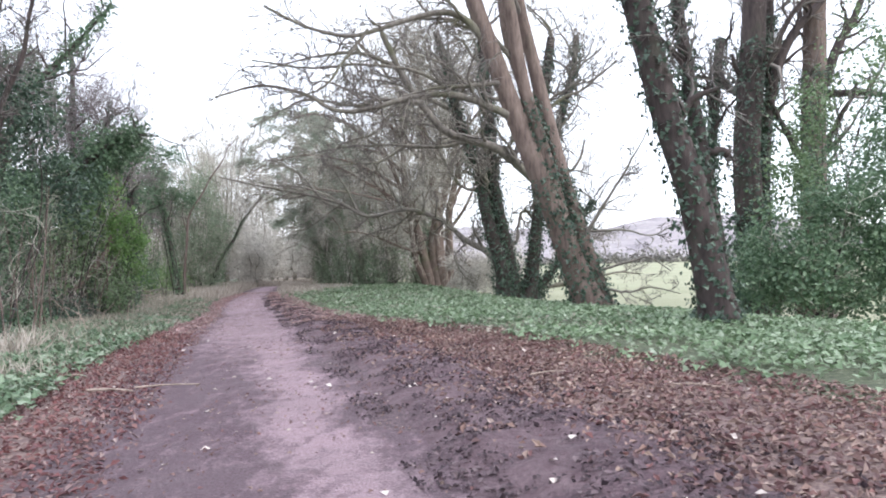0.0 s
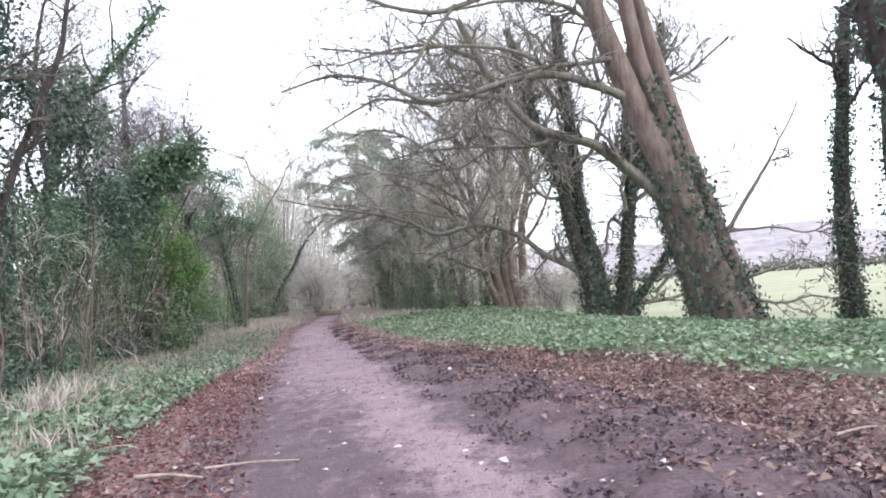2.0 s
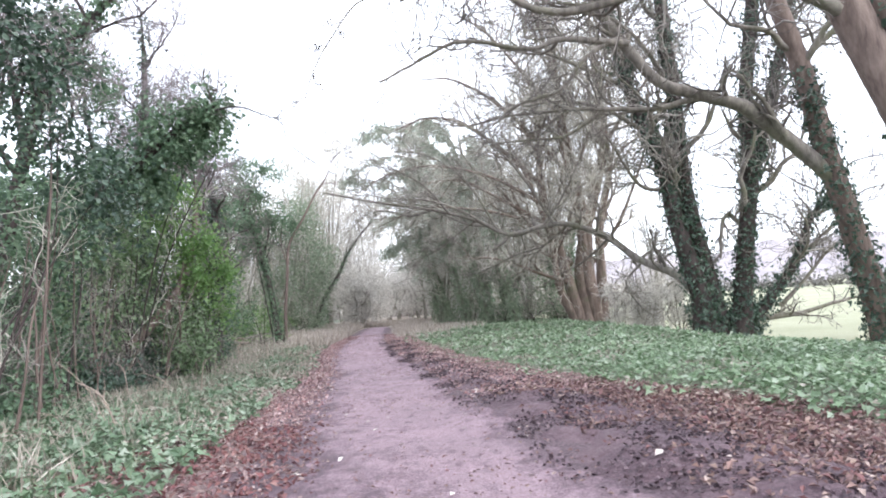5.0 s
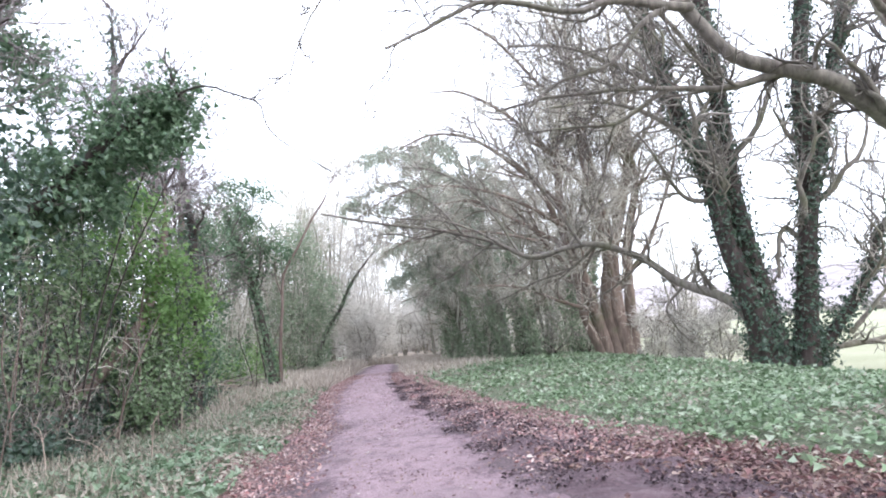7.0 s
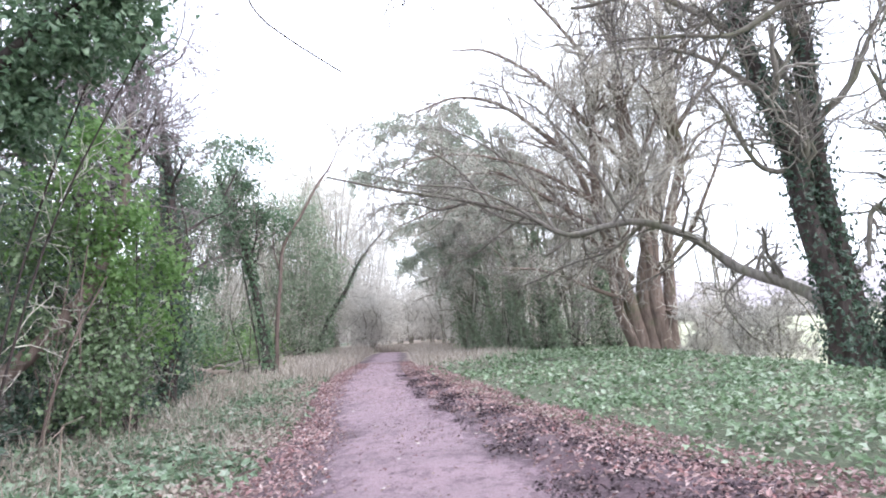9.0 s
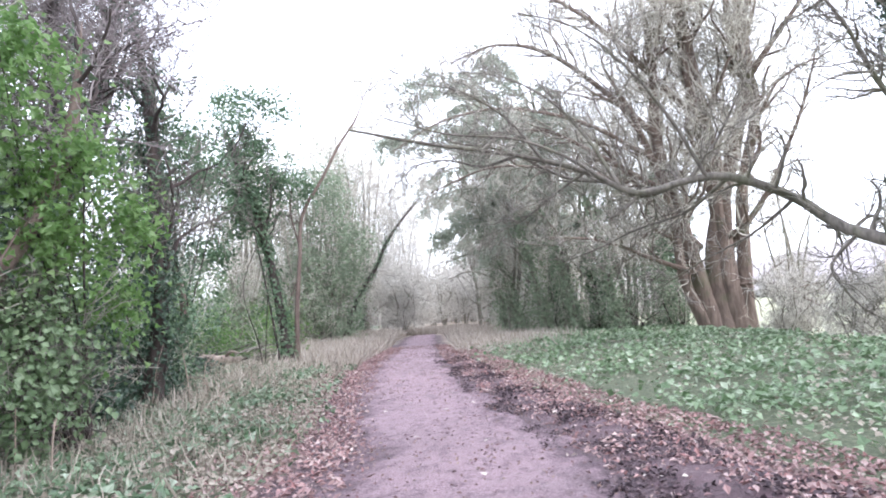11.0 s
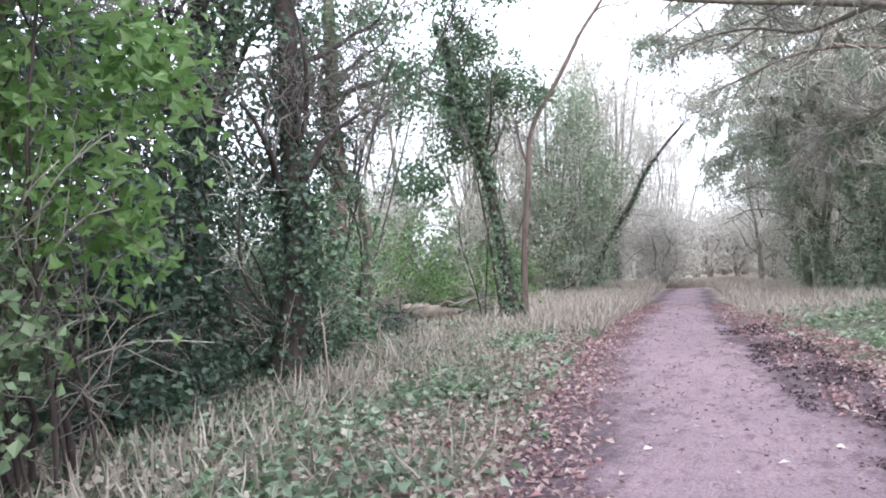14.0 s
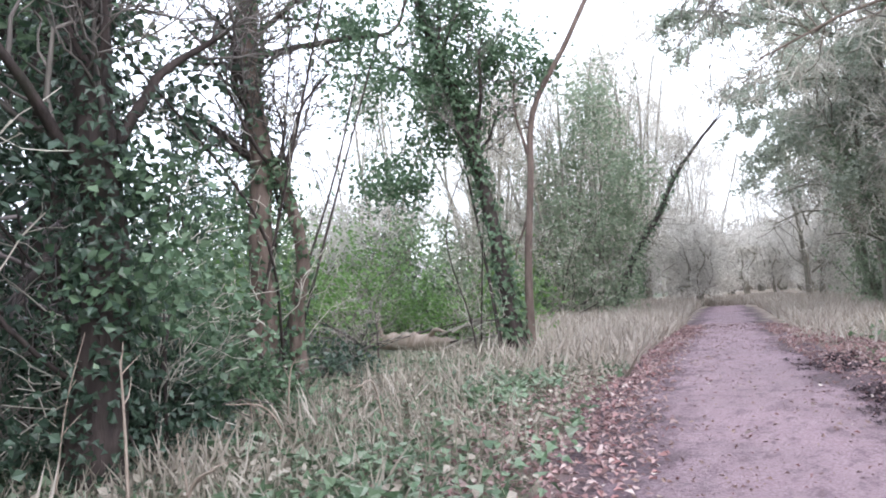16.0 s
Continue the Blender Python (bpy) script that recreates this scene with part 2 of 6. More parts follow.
def height(x, y):
    """The ground's height."""
    x, y = np.asarray(x, float), np.asarray(y, float)
    off = x - way_x(y)
    h = -0.15 * np.exp(-((y - 25) / 7) ** 2)
    h = h + 0.05 * smooth(0.9, 2.0, np.abs(off)) + 0.14 * smooth(3.0, 6.5, off) * (1 - smooth(40, 60, y)) + 0.08 * smooth(2, 5, -off)
    h = h - 0.85 * smooth(9.2, 14.5, off)
    h = h + waves(x, y) * 0.035 * smooth(1.0, 2.5, np.abs(off)) + waves(x * 2.3, y * 2.3) * 0.012
    far = np.hypot(x, y)
    return h + smooth(90, 420, far) * 3.0 * smooth(10, 60, off)


def lumps(x, y, size, seed):
    """Uneven ground, from 0 to 1, with knolls about size across."""
    grid = np.random.default_rng(seed).uniform(0, 1, (64, 64))
    u, v = np.asarray(x, float) / size, np.asarray(y, float) / size
    i, j = np.floor(u).astype(int), np.floor(v).astype(int)
    a, b = u - i, v - j
    a, b = a * a * (3 - 2 * a), b * b * (3 - 2 * b)
    g = lambda p, q: grid[p % 64, q % 64]
    return (g(i, j) * (1 - a) + g(i + 1, j) * a) * (1 - b) + (g(i, j + 1) * (1 - a) + g(i + 1, j + 1) * a) * b


def churn(x, y):
    """How far trodden mud stands above the ground beside the path."""
    off = np.asarray(x, float) - way_x(y)
    wide = np.minimum(right_edge(y) + 1.7, right_ivy(y) - 0.1)
    inside = smooth(0.0, 0.5, off - right_edge(y) + 0.35 - 0.5 * lumps(x, y, 0.5, 8)) * smooth(0.0, 0.45, wide - off)
    low = 1 - 0.6 * smooth(18, 26, y)
    return inside * (0.01 + low * 0.12 * lumps(x, y, 0.34, 3) * lumps(x, y, 1.1, 4) + low * 0.075 * lumps(x, y, 0.14, 5) * lumps(x, y, 0.6, 6)) - 0.02 * (1 - inside)


def spread(dense, far):
    return np.unique(np.concatenate([np.array(dense), np.array(far)]).round(3))


def mesh_object(name, verts, faces, mat, parent=None, smooth_shade=False, attributes=()):
    """An object from arrays: verts (n, 3), faces (m, k)."""
    verts, faces = np.asarray(verts, np.float32), np.asarray(faces, np.int32)
    me = bpy.data.meshes.new(name)
    me.vertices.add(len(verts))
    me.vertices.foreach_set("co", verts.ravel())
    k = faces.shape[1]
    me.loops.add(faces.size)
    me.loops.foreach_set("vertex_index", faces.ravel())
    me.polygons.add(len(faces))
    me.polygons.foreach_set("loop_start", np.arange(0, faces.size, k, dtype=np.int32))
    me.polygons.foreach_set("use_smooth", np.full(len(faces), smooth_shade))
    me.update(calc_edges=True)
    for key, values in attributes:
        at = me.attributes.new(key, "FLOAT", "POINT")
        at.data.foreach_set("value", np.asarray(values, np.float32))
    me.materials.append(mat)
    ob = new(name, me)
    if parent is not None:
        ob.parent = parent
    return ob


def sheet(us, vs, fn):
    u, v = np.meshgrid(us, vs)
    pts = fn(u.ravel(), v.ravel())
    n, m = len(us), len(vs)
    i = (np.arange(m - 1)[:, None] * n + np.arange(n - 1)[None, :]).ravel()
    return pts, np.stack([i, i + 1, i + n + 1, i + n], 1), u.ravel(), v.ravel()


# ---- the setting ----
offs = spread(np.arange(-7, 15, 0.3), [-900, -500, -250, -120, -60, -35, -22, -15, -11, -9, 17, 20, 25, 32, 42, 60, 90, 140, 220, 340, 520, 900])
ys = spread(np.arange(-4, 48, 0.3), [-900, -400, -180, -90, -50, -30, -18, -10, -6, 50, 53, 57, 62, 70, 80, 95, 115, 140, 180, 240, 330, 480, 800, 1500])
gp, gf, go, gy = sheet(offs, ys, lambda o, y: np.stack([way_x(y) + o, y, height(way_x(y) + o, y)], 1))
gx = gp[:, 0]
in_leaf = smooth(-0.6, 0.6, np.minimum(go - left_ivy(gy), right_ivy(gy) - go))
in_mud = smooth(-0.5, 0.5, np.minimum(go - left_edge(gy) + 0.5, np.minimum(right_edge(gy) + 1.3, right_ivy(gy) - 0.3) - go)) * smooth(-30, -5, gy)
in_straw = smooth(33, 44, gy) * smooth(-6.5, -4, go) * (1 - smooth(3, 6.5, go)) * (1 - in_leaf * 0.6)
in_straw = np.maximum(in_straw, smooth(58, 61, gy) * smooth(-8, -5, go) * (1 - smooth(5, 8, go)))
in_field = smooth(10.0, 12.5, go) + smooth(-30, -50, go)
ground = mesh_object("ground", gp, gf, M_GROUND, None, True,
                     [("in_leaf", in_leaf), ("in_mud", in_mud), ("in_straw", in_straw), ("in_field", np.clip(in_field, 0, 1))])
tagged(ground, "woodland floor of soil, leaf litter and ivy, open to a pale field", "ground", kind="structure")

py = spread(np.arange(-3, 44, 0.09), np.concatenate([np.arange(-12, -3, 0.4), np.arange(44, 62, 0.3)]))
pv = np.linspace(0, 1, 31)


def path_point(v, y):
    edge_l = left_edge(y) - 0.15 + 0.12 * np.sin(y * 1.9) + 0.08 * np.sin(y * 4.3)
    edge_r = right_edge(y) + 0.12 * np.sin(y * 1.6 + 1) + 0.1 * np.sin(y * 3.7)
    x = way_x(y) + edge_l + (edge_r - edge_l) * v
    z = height(x, y) + 0.022 * np.minimum(1, 6 * np.minimum(v, 1 - v)) - 0.006 + (0.012 * waves(x * 3, y * 3) + 0.022 * lumps(x, y, 0.3, 11) * lumps(x, y, 0.9, 12) - 0.006) * np.minimum(1, 5 * np.minimum(v, 1 - v))
    return np.stack([x, y, z], 1)


pp, pf, pu, pyy = sheet(pv, py, path_point)
footpath = mesh_object("path", pp, pf, M_PATH, None, True, [("worn", (1 - smooth(8, 17, pyy)) * (0.9 * np.exp(-((pu - 0.68) / 0.15) ** 2) + 0.05) + smooth(8, 17, pyy) * (0.16 + 0.68 * smooth(0.02, 0.35, pu) * (1 - 0.9 * smooth(0.72, 0.98, pu))))])
tagged(footpath, "trodden pinkish-brown earth footpath with darker muddy edges", "path", kind="structure")
mp, mf, _, _ = sheet(np.linspace(0.0, 1.0, 44), np.arange(0.5, 46, 0.07), lambda v, y: (lambda x: np.stack([x, y, height(x, y) + 0.012 + churn(x, y)], 1))(way_x(y) + right_edge(y) - 0.6 + v * (np.minimum(right_edge(y) + 1.9, right_ivy(y) + 0.1) - right_edge(y) + 0.6)))
tagged(mesh_object("muddy_verge", mp, mf, M_CHURNED, None, True), "dark purplish mud churned up along the path's edge", "mud", kind="structure")

# ---- tubes and leaves: all wood is swept along lines, all foliage is single leaves ----


def unit(v):
    return v / np.maximum(np.linalg.norm(v, axis=-1, keepdims=True), 1e-9)


def curve(points, n):
    """n points of a smooth line through the given ones."""
    p = np.array(points, float)
    p = np.concatenate([[2 * p[0] - p[1]], p, [2 * p[-1] - p[-2]]])
    t = np.linspace(0, len(points) - 1 - 1e-6, n)
    i, f = t.astype(int), (t % 1)[:, None]
    a, b, c, d = p[i], p[i + 1], p[i + 2], p[i + 3]
    return 0.5 * (2 * b + (c - a) * f + (2 * a - 5 * b + 4 * c - d) * f ** 2 + (3 * b - a - 3 * c + d) * f ** 3)


def tubes(lines, radii, sides, rough=0.0):
    """Verts and faces of tubes along lines (m, n, 3) with radii (m, n)."""
    m, n, _ = lines.shape
    tan = unit(np.gradient(lines, axis=1))
    side = unit(np.cross(tan, np.array([0.31, 0.87, 0.17])))
    up = np.cross(side, tan)
    a = np.linspace(0, 2 * np.pi, sides, endpoint=False)
    r = radii[:, :, None] * np.ones(sides)
    if rough:
        h = np.linspace(0, 1, n)[None, :, None] * 9
        ph = rng.uniform(0, 6, (m, 1, 1))
        r = r * (1 + rough * (np.sin(3 * a + h * 0.7 + ph) * 0.5 + np.sin(5 * a - h + ph * 2) * 0.35 + rng.normal(0, 0.25, (m, n, sides))))
    v = lines[:, :, None, :] + r[..., None] * (np.cos(a)[:, None] * side[:, :, None, :] + np.sin(a)[:, None] * up[:, :, None, :])
    base = (np.arange(m) * n * sides)[:, None, None]
    row = (np.arange(n - 1) * sides)[None, :, None]
    j = np.arange(sides)[None, None, :]
    k = (j + 1) % sides
    f = np.stack([base + row + j, base + row + k, base + row + sides + k, base + row + sides + j], -1)
    return v.reshape(-1, 3), f.reshape(-1, 4)


def sprout(lines, radii, per, length, n=5, start=0.2, angle=0.9, lift=0.25, wander=0.28, thick=0.55, least=0.004, lean=(0, 0, 0)):
    """Side shoots of lines: per a line, their length about that of length (metres)."""
    m, k, _ = lines.shape
    idx = np.repeat(np.arange(m), per)
    q = len(idx)
    t = rng.uniform(start, 1.0, q) * (k - 1.001)
    i, f = t.astype(int), (t % 1)[:, None]
    p = lines[idx, i] * (1 - f) + lines[idx, i + 1] * f
    tan = unit(lines[idx, i + 1] - lines[idx, i])
    r0 = radii[idx, i] * thick
    away = unit(np.cross(tan, unit(rng.normal(size=(q, 3)))))
    d = unit(tan * np.cos(angle) + away * np.sin(angle) + np.array([0, 0, lift]) + np.array(lean, float))
    ln = length * rng.uniform(0.45, 1.25, q) * (1.15 - 0.5 * t / k)
    out = np.zeros((q, n, 3))
    out[:, 0] = p
    for s in range(1, n):
        d = unit(d + rng.normal(0, wander, (q, 3)) + np.array([0, 0, lift * 0.35]))
        out[:, s] = out[:, s - 1] + d * (ln / (n - 1))[:, None]
    rr = np.maximum(r0[:, None] * np.linspace(1, 0.3, n)[None, :], least)
    return out, rr


LEAF_V = np.array([[0, 0, 0], [-0.42, 0.45, 0.13], [0, 1.0, -0.05], [0.42, 0.45, 0.13]])
LEAF_F = np.array([[0, 2, 1], [0, 3, 2]])
LOBED_V = np.array([[0, 0, 0], [-0.5, 0.12, 0.06], [-0.26, 0.42, 0.07], [0, 1.0, -0.08], [0.26, 0.42, 0.07], [0.5, 0.12, 0.06]])
LOBED_F = np.array([[0, 2, 1], [0, 3, 2], [0, 4, 3], [0, 5, 4]])
CURLED_V = LEAF_V * np.array([0.78, 1.2, 1.9])
BLADE_V = np.array([[-0.03, 0, 0], [0.03, 0, 0], [0.02, 0.55, 0.08], [-0.02, 0.55, 0.08], [0.0, 1.0, 0.3]])
BLADE_F = np.array([[0, 1, 2], [0, 2, 3], [3, 2, 4]])


def leaves(points, normals, sizes, verts=LEAF_V, faces=LEAF_F, along=None):
    """One leaf at each point, its face turned to the normal."""
    q = len(points)
    nrm = unit(normals)
    axis = unit(np.cross(nrm, unit(rng.normal(size=(q, 3))))) if along is None else unit(along)
    side = unit(np.cross(axis, nrm))
    nrm = np.cross(side, axis)
    s = np.asarray(sizes)[:, None, None] if np.ndim(sizes) else np.full((q, 1, 1), sizes)
    v = points[:, None, :] + s * (verts[None, :, 0:1] * side[:, None] + verts[None, :, 1:2] * axis[:, None] + verts[None, :, 2:3] * nrm[:, None])
    f = (np.arange(q) * len(verts))[:, None, None] + faces[None]
    return v.reshape(-1, 3), f.reshape(-1, 3)


def thing(name, x, y, label, category, group=""):
    """An Empty at the foot of a thing."""
    ob = new(name)
    ob.empty_display_size = 0.2
    ob.location = (x, y, float(height(x, y)))
    return tagged(ob, label, category, group)


def under(parent, name, vf, mat, smooth_shade=True, label="", kind="", origin=None):
    """A part of a thing from world-space verts and faces."""
    v, f = vf
    ob = mesh_object(name, v - np.array((origin or parent).location), f, mat, parent, smooth_shade)
    return tagged(ob, label, kind=kind)


def ivy_on(line, radius, count, spread_r=0.12, size=0.11, lo=0.0, hi=1.0):
    """Leaves that clothe a stem."""
    n = len(line)
    t = (lo + (hi - lo) * rng.uniform(0, 1, count) ** 1.15) * (n - 1.001)
    i, f = t.astype(int), (t % 1)[:, None]
    p = line[i] * (1 - f) + line[i + 1] * f
    tan = unit(line[i + 1] - line[i])
    away = unit(np.cross(tan, rng.normal(size=(count, 3))))
    bunch = 0.45 + 0.55 * np.sin(t * 2.1 + away[:, 0] * 3) ** 2
    p = p + away * (radius[i][:, None] + np.abs(rng.normal(0, spread_r, (count, 1))) * bunch[:, None])
    return p, unit(away + rng.normal(0, 0.5, (count, 3)) + np.array([0, 0, 0.35])), size * rng.uniform(0.6, 1.25, count)


def big_tree(name, label, stems, limbs, stem_mat, limb_mat, twig_mat, ivy=0, ivy_mat=None, ivy_to=1.0, second=7, third=5, fourth=3, reach=1.6, limb_reach=1.3, ivy_size=0.11, ivy_spread=0.12, fine=0.006, crown=True, low=0.38, knots=(5, 4, 6, 5, 4)):
    """A tree from stems and limbs, each (control points, radius at foot, radius at tip)."""
    x, y, _ = stems[0][0][0]
    tree = thing(name, x, y, label, "tree")
    mids, mids_r = [], []
    ip, inn, isz = [], [], []
    for pts, r0, r1 in stems:
        line = curve(pts, 34)
        rad = r0 + (r1 - r0) * np.linspace(0, 1, 34) ** 0.8
        rise = np.linspace(0, 1, 34)
        if r1 < 0.13:
            rad = rad * np.minimum(1, (1 - rise) * 5 + 0.12)
        if pts[0][2] < 0.4:
            rad = rad * (1 + 0.5 * np.exp(-rise * 16))
            line[0, 2] -= 0.25
        under(tree, "trunk", tubes(line[None], rad[None], 16, 0.055), stem_mat)
        if crown:
            mids.append(curve(pts, 12)[None]), mids_r.append((r0 + (r1 - r0) * np.linspace(0, 1, 12))[None])
        if ivy:
            a, b, c = ivy_on(line, rad, int(ivy * np.linalg.norm(np.diff(line, axis=0), axis=1).sum()), ivy_spread, ivy_size, 0.0, ivy_to)
            ip.append(a), inn.append(b), isz.append(c)
    for pts, r0, r1, *own in limbs:
        wide = own[0] if own else limb_reach
        line = curve(pts, 26)
        line[1:] += np.cumsum(rng.normal(0, 0.012, (25, 3)), axis=0) * 0.6
        rad = r0 + (r1 - r0) * np.linspace(0, 1, 26) ** 0.7
        limb = under(tree, "limb", tubes(line[None], rad[None], 9, 0.07), limb_mat)
        l12, r12 = line[np.linspace(0, 25, 12).astype(int)], rad[np.linspace(0, 25, 12).astype(int)]
        b1, q1 = sprout(l12[None], r12[None], (second + 5) if wide > 0.7 else 5, wide, 7, 0.12, 0.85, 0.08, 0.27, 0.5, 0.009)
        b2, q2 = sprout(b1, q1, third, wide * 0.6, knots[0], 0.15, 0.8, 0.03, 0.33, 0.6, fine)
        b3, q3 = sprout(b2, q2, fourth, wide * 0.34, knots[1], 0.15, 0.75, 0.03, 0.35, 0.7, fine * 0.8)
        under(limb, "branch_spray", tubes(b1, q1, 5), limb_mat, kind="stuff", origin=tree)
        v, f = tubes(b2, q2, 3)
        v3, f3 = tubes(b3, q3, 3)
        under(limb, "twig_spray", (np.concatenate([v, v3]), np.concatenate([f, f3 + len(v)])), twig_mat, kind="stuff", origin=tree)
    if crown:
        ml, mr = np.concatenate(mids), np.concatenate(mids_r)
        b1, q1 = sprout(ml, mr, second, reach * 1.5, 8, low, 0.9, 0.25, 0.24, 0.4, 0.015)
        b2, q2 = sprout(b1, q1, third, reach, knots[2], 0.15, 0.8, 0.15, 0.3, 0.5, 0.009)
        b3, q3 = sprout(b2, q2, third, reach * 0.55, knots[3], 0.1, 0.8, 0.08, 0.32, 0.6, fine)
        b4, q4 = sprout(b3, q3, fourth, reach * 0.3, knots[4], 0.1, 0.8, 0.05, 0.32, 0.7, fine * 0.8)
        under(tree, "branch_spray", tubes(b1, q1, 6), limb_mat, kind="stuff")
        vs, fs, off = [], [], 0
        for bl, ql, sd in ((b2, q2, 4), (b3, q3, 3), (b4, q4, 3)):
            v, f = tubes(bl, ql, sd)
            vs.append(v), fs.append(f + off)
            off += len(v)
        under(tree, "twig_spray", (np.concatenate(vs), np.concatenate(fs)), twig_mat, kind="stuff")
    if ivy:
        under(tree, "ivy_foliage", leaves(np.concatenate(ip), np.concatenate(inn), np.concatenate(isz), LOBED_V, LOBED_F), ivy_mat, False, "glossy green ivy climbing the trunk", "stuff")
    return tree


def shrub(name, label, foot, clumps, mat, per=70, size=0.085, blur=0.26, stems=7, stem_mat=None, verts=LEAF_V, faces=LEAF_F, category="shrub", twig_mat=None, leafiness=1.0, droop=0.0):
    """A leafy shrub: clumps are (centre, radii, count) clouds of leaf bunches."""
    x, y = foot
    ob = thing(name, x, y, label, category)
    pts, nrm, centres = [], [], []
    for (cx, cy, cz), (rx, ry, rz), count in clumps:
        d = unit(rng.normal(size=(count, 3)))
        c = np.array([cx, cy, cz]) + d * np.array([rx, ry, rz]) * rng.uniform(0.25, 1.0, (count, 1)) ** 0.6
        c[:, 2] = np.maximum(c[:, 2], 0.15)
        centres.append(c)
        k = rng.integers(int(per * 0.4), int(per * 1.5), count)
        idx = np.repeat(np.arange(count), k)
        b = rng.uniform(0.6, 1.5, count)[idx, None]
        p = c[idx] + rng.normal(0, blur, (len(idx), 3)) * b * np.array([1, 1, 0.75 + droop])
        p[:, 2] = np.maximum(p[:, 2], height(p[:, 0], p[:, 1]) + 0.03)
        pts.append(p), nrm.append(unit(d[idx] * 0.6 + rng.normal(0, 0.6, (len(idx), 3)) + np.array([0, 0, 0.5])))
    pts, nrm = np.concatenate(pts), np.concatenate(nrm)
    under(ob, "foliage", leaves(pts, nrm, size * rng.uniform(0.6, 1.35, len(pts)), verts, faces), mat, False, kind="stuff")
    cs = np.concatenate(centres)
    pick = cs[rng.choice(len(cs), min(stems, len(cs)), replace=False)]
    for c in pick:
        base = np.array([x, y, float(height(x, y)) - 0.1]) + np.append(rng.normal(0, 0.2, 2), 0)
        mid = base * 0.45 + c * 0.55 + np.append(rng.normal(0, 0.2, 2), 0.15)
        line = curve([base, base * 0.75 + mid * 0.25 + np.array([0, 0, 0.2]), mid, c], 14)
        rad = np.linspace(0.021, 0.007, 14) * rng.uniform(0.7, 1.4)
        under(ob, "stem", tubes(line[None], rad[None], 7, 0.16), stem_mat or M_BARK_DARK)
        b1, q1 = sprout(line[None], rad[None], 9, 0.9, 5, 0.25, 0.8, 0.1, 0.3, 0.5, 0.006)
        b2, q2 = sprout(b1, q1, 4, 0.45, 4, 0.2, 0.8, 0.05, 0.3, 0.6, 0.004)
        v, f = tubes(b1, q1, 3)
        v2, f2 = tubes(b2, q2, 3)
        under(ob, "twig_spray", (np.concatenate([v, v2]), np.concatenate([f, f2 + len(v)])), twig_mat or M_TWIG, kind="stuff")
    return ob


# ---- the large trees along the bank ----
big_tree("leaning_tree", "dark leaning tree with a ridged ivy-flecked trunk on the bank",
         [([(4.85, 12.0, 0.1), (4.7, 11.95, 0.9), (4.4, 11.9, 2.5), (4.0, 11.9, 3.9), (3.7, 11.8, 5.1), (3.4, 11.8, 6.3), (2.9, 11.8, 7.9), (2.5, 11.7, 9.6)], 0.31, 0.2),
          ([(5.0, 12.2, 0.1), (4.9, 12.3, 1.9), (4.75, 12.4, 3.5), (4.65, 12.6, 4.9), (4.6, 12.8, 6.3), (4.7, 13.0, 8.0)], 0.19, 0.09)],
         [([(4.75, 12.35, 3.3), (5.05, 12.3, 3.35), (5.15, 12.3, 3.2)], 0.09, 0.07)], M_BARK_DARK, M_BARK_DARK, M_TWIG_DARK, ivy=150, ivy_mat=M_IVY_DARK, second=5, third=4, limb_reach=0.3, ivy_spread=0.13)

big_tree("ivy_column_tree", "slim trunk completely wrapped in ivy at the field edge",
         [([(9.9, 25.4, -0.8), (9.85, 25.3, 1.5), (9.9, 25.2, 4.0), (10.2, 25.2, 6.5), (10.6, 25.2, 9.5)], 0.33, 0.16)], [],
         M_BARK_DARK, M_BARK_DARK, M_TWIG_DARK, ivy=330, ivy_mat=M_IVY_DARK, second=5, third=4, ivy_spread=0.2, ivy_size=0.12, low=0.55)

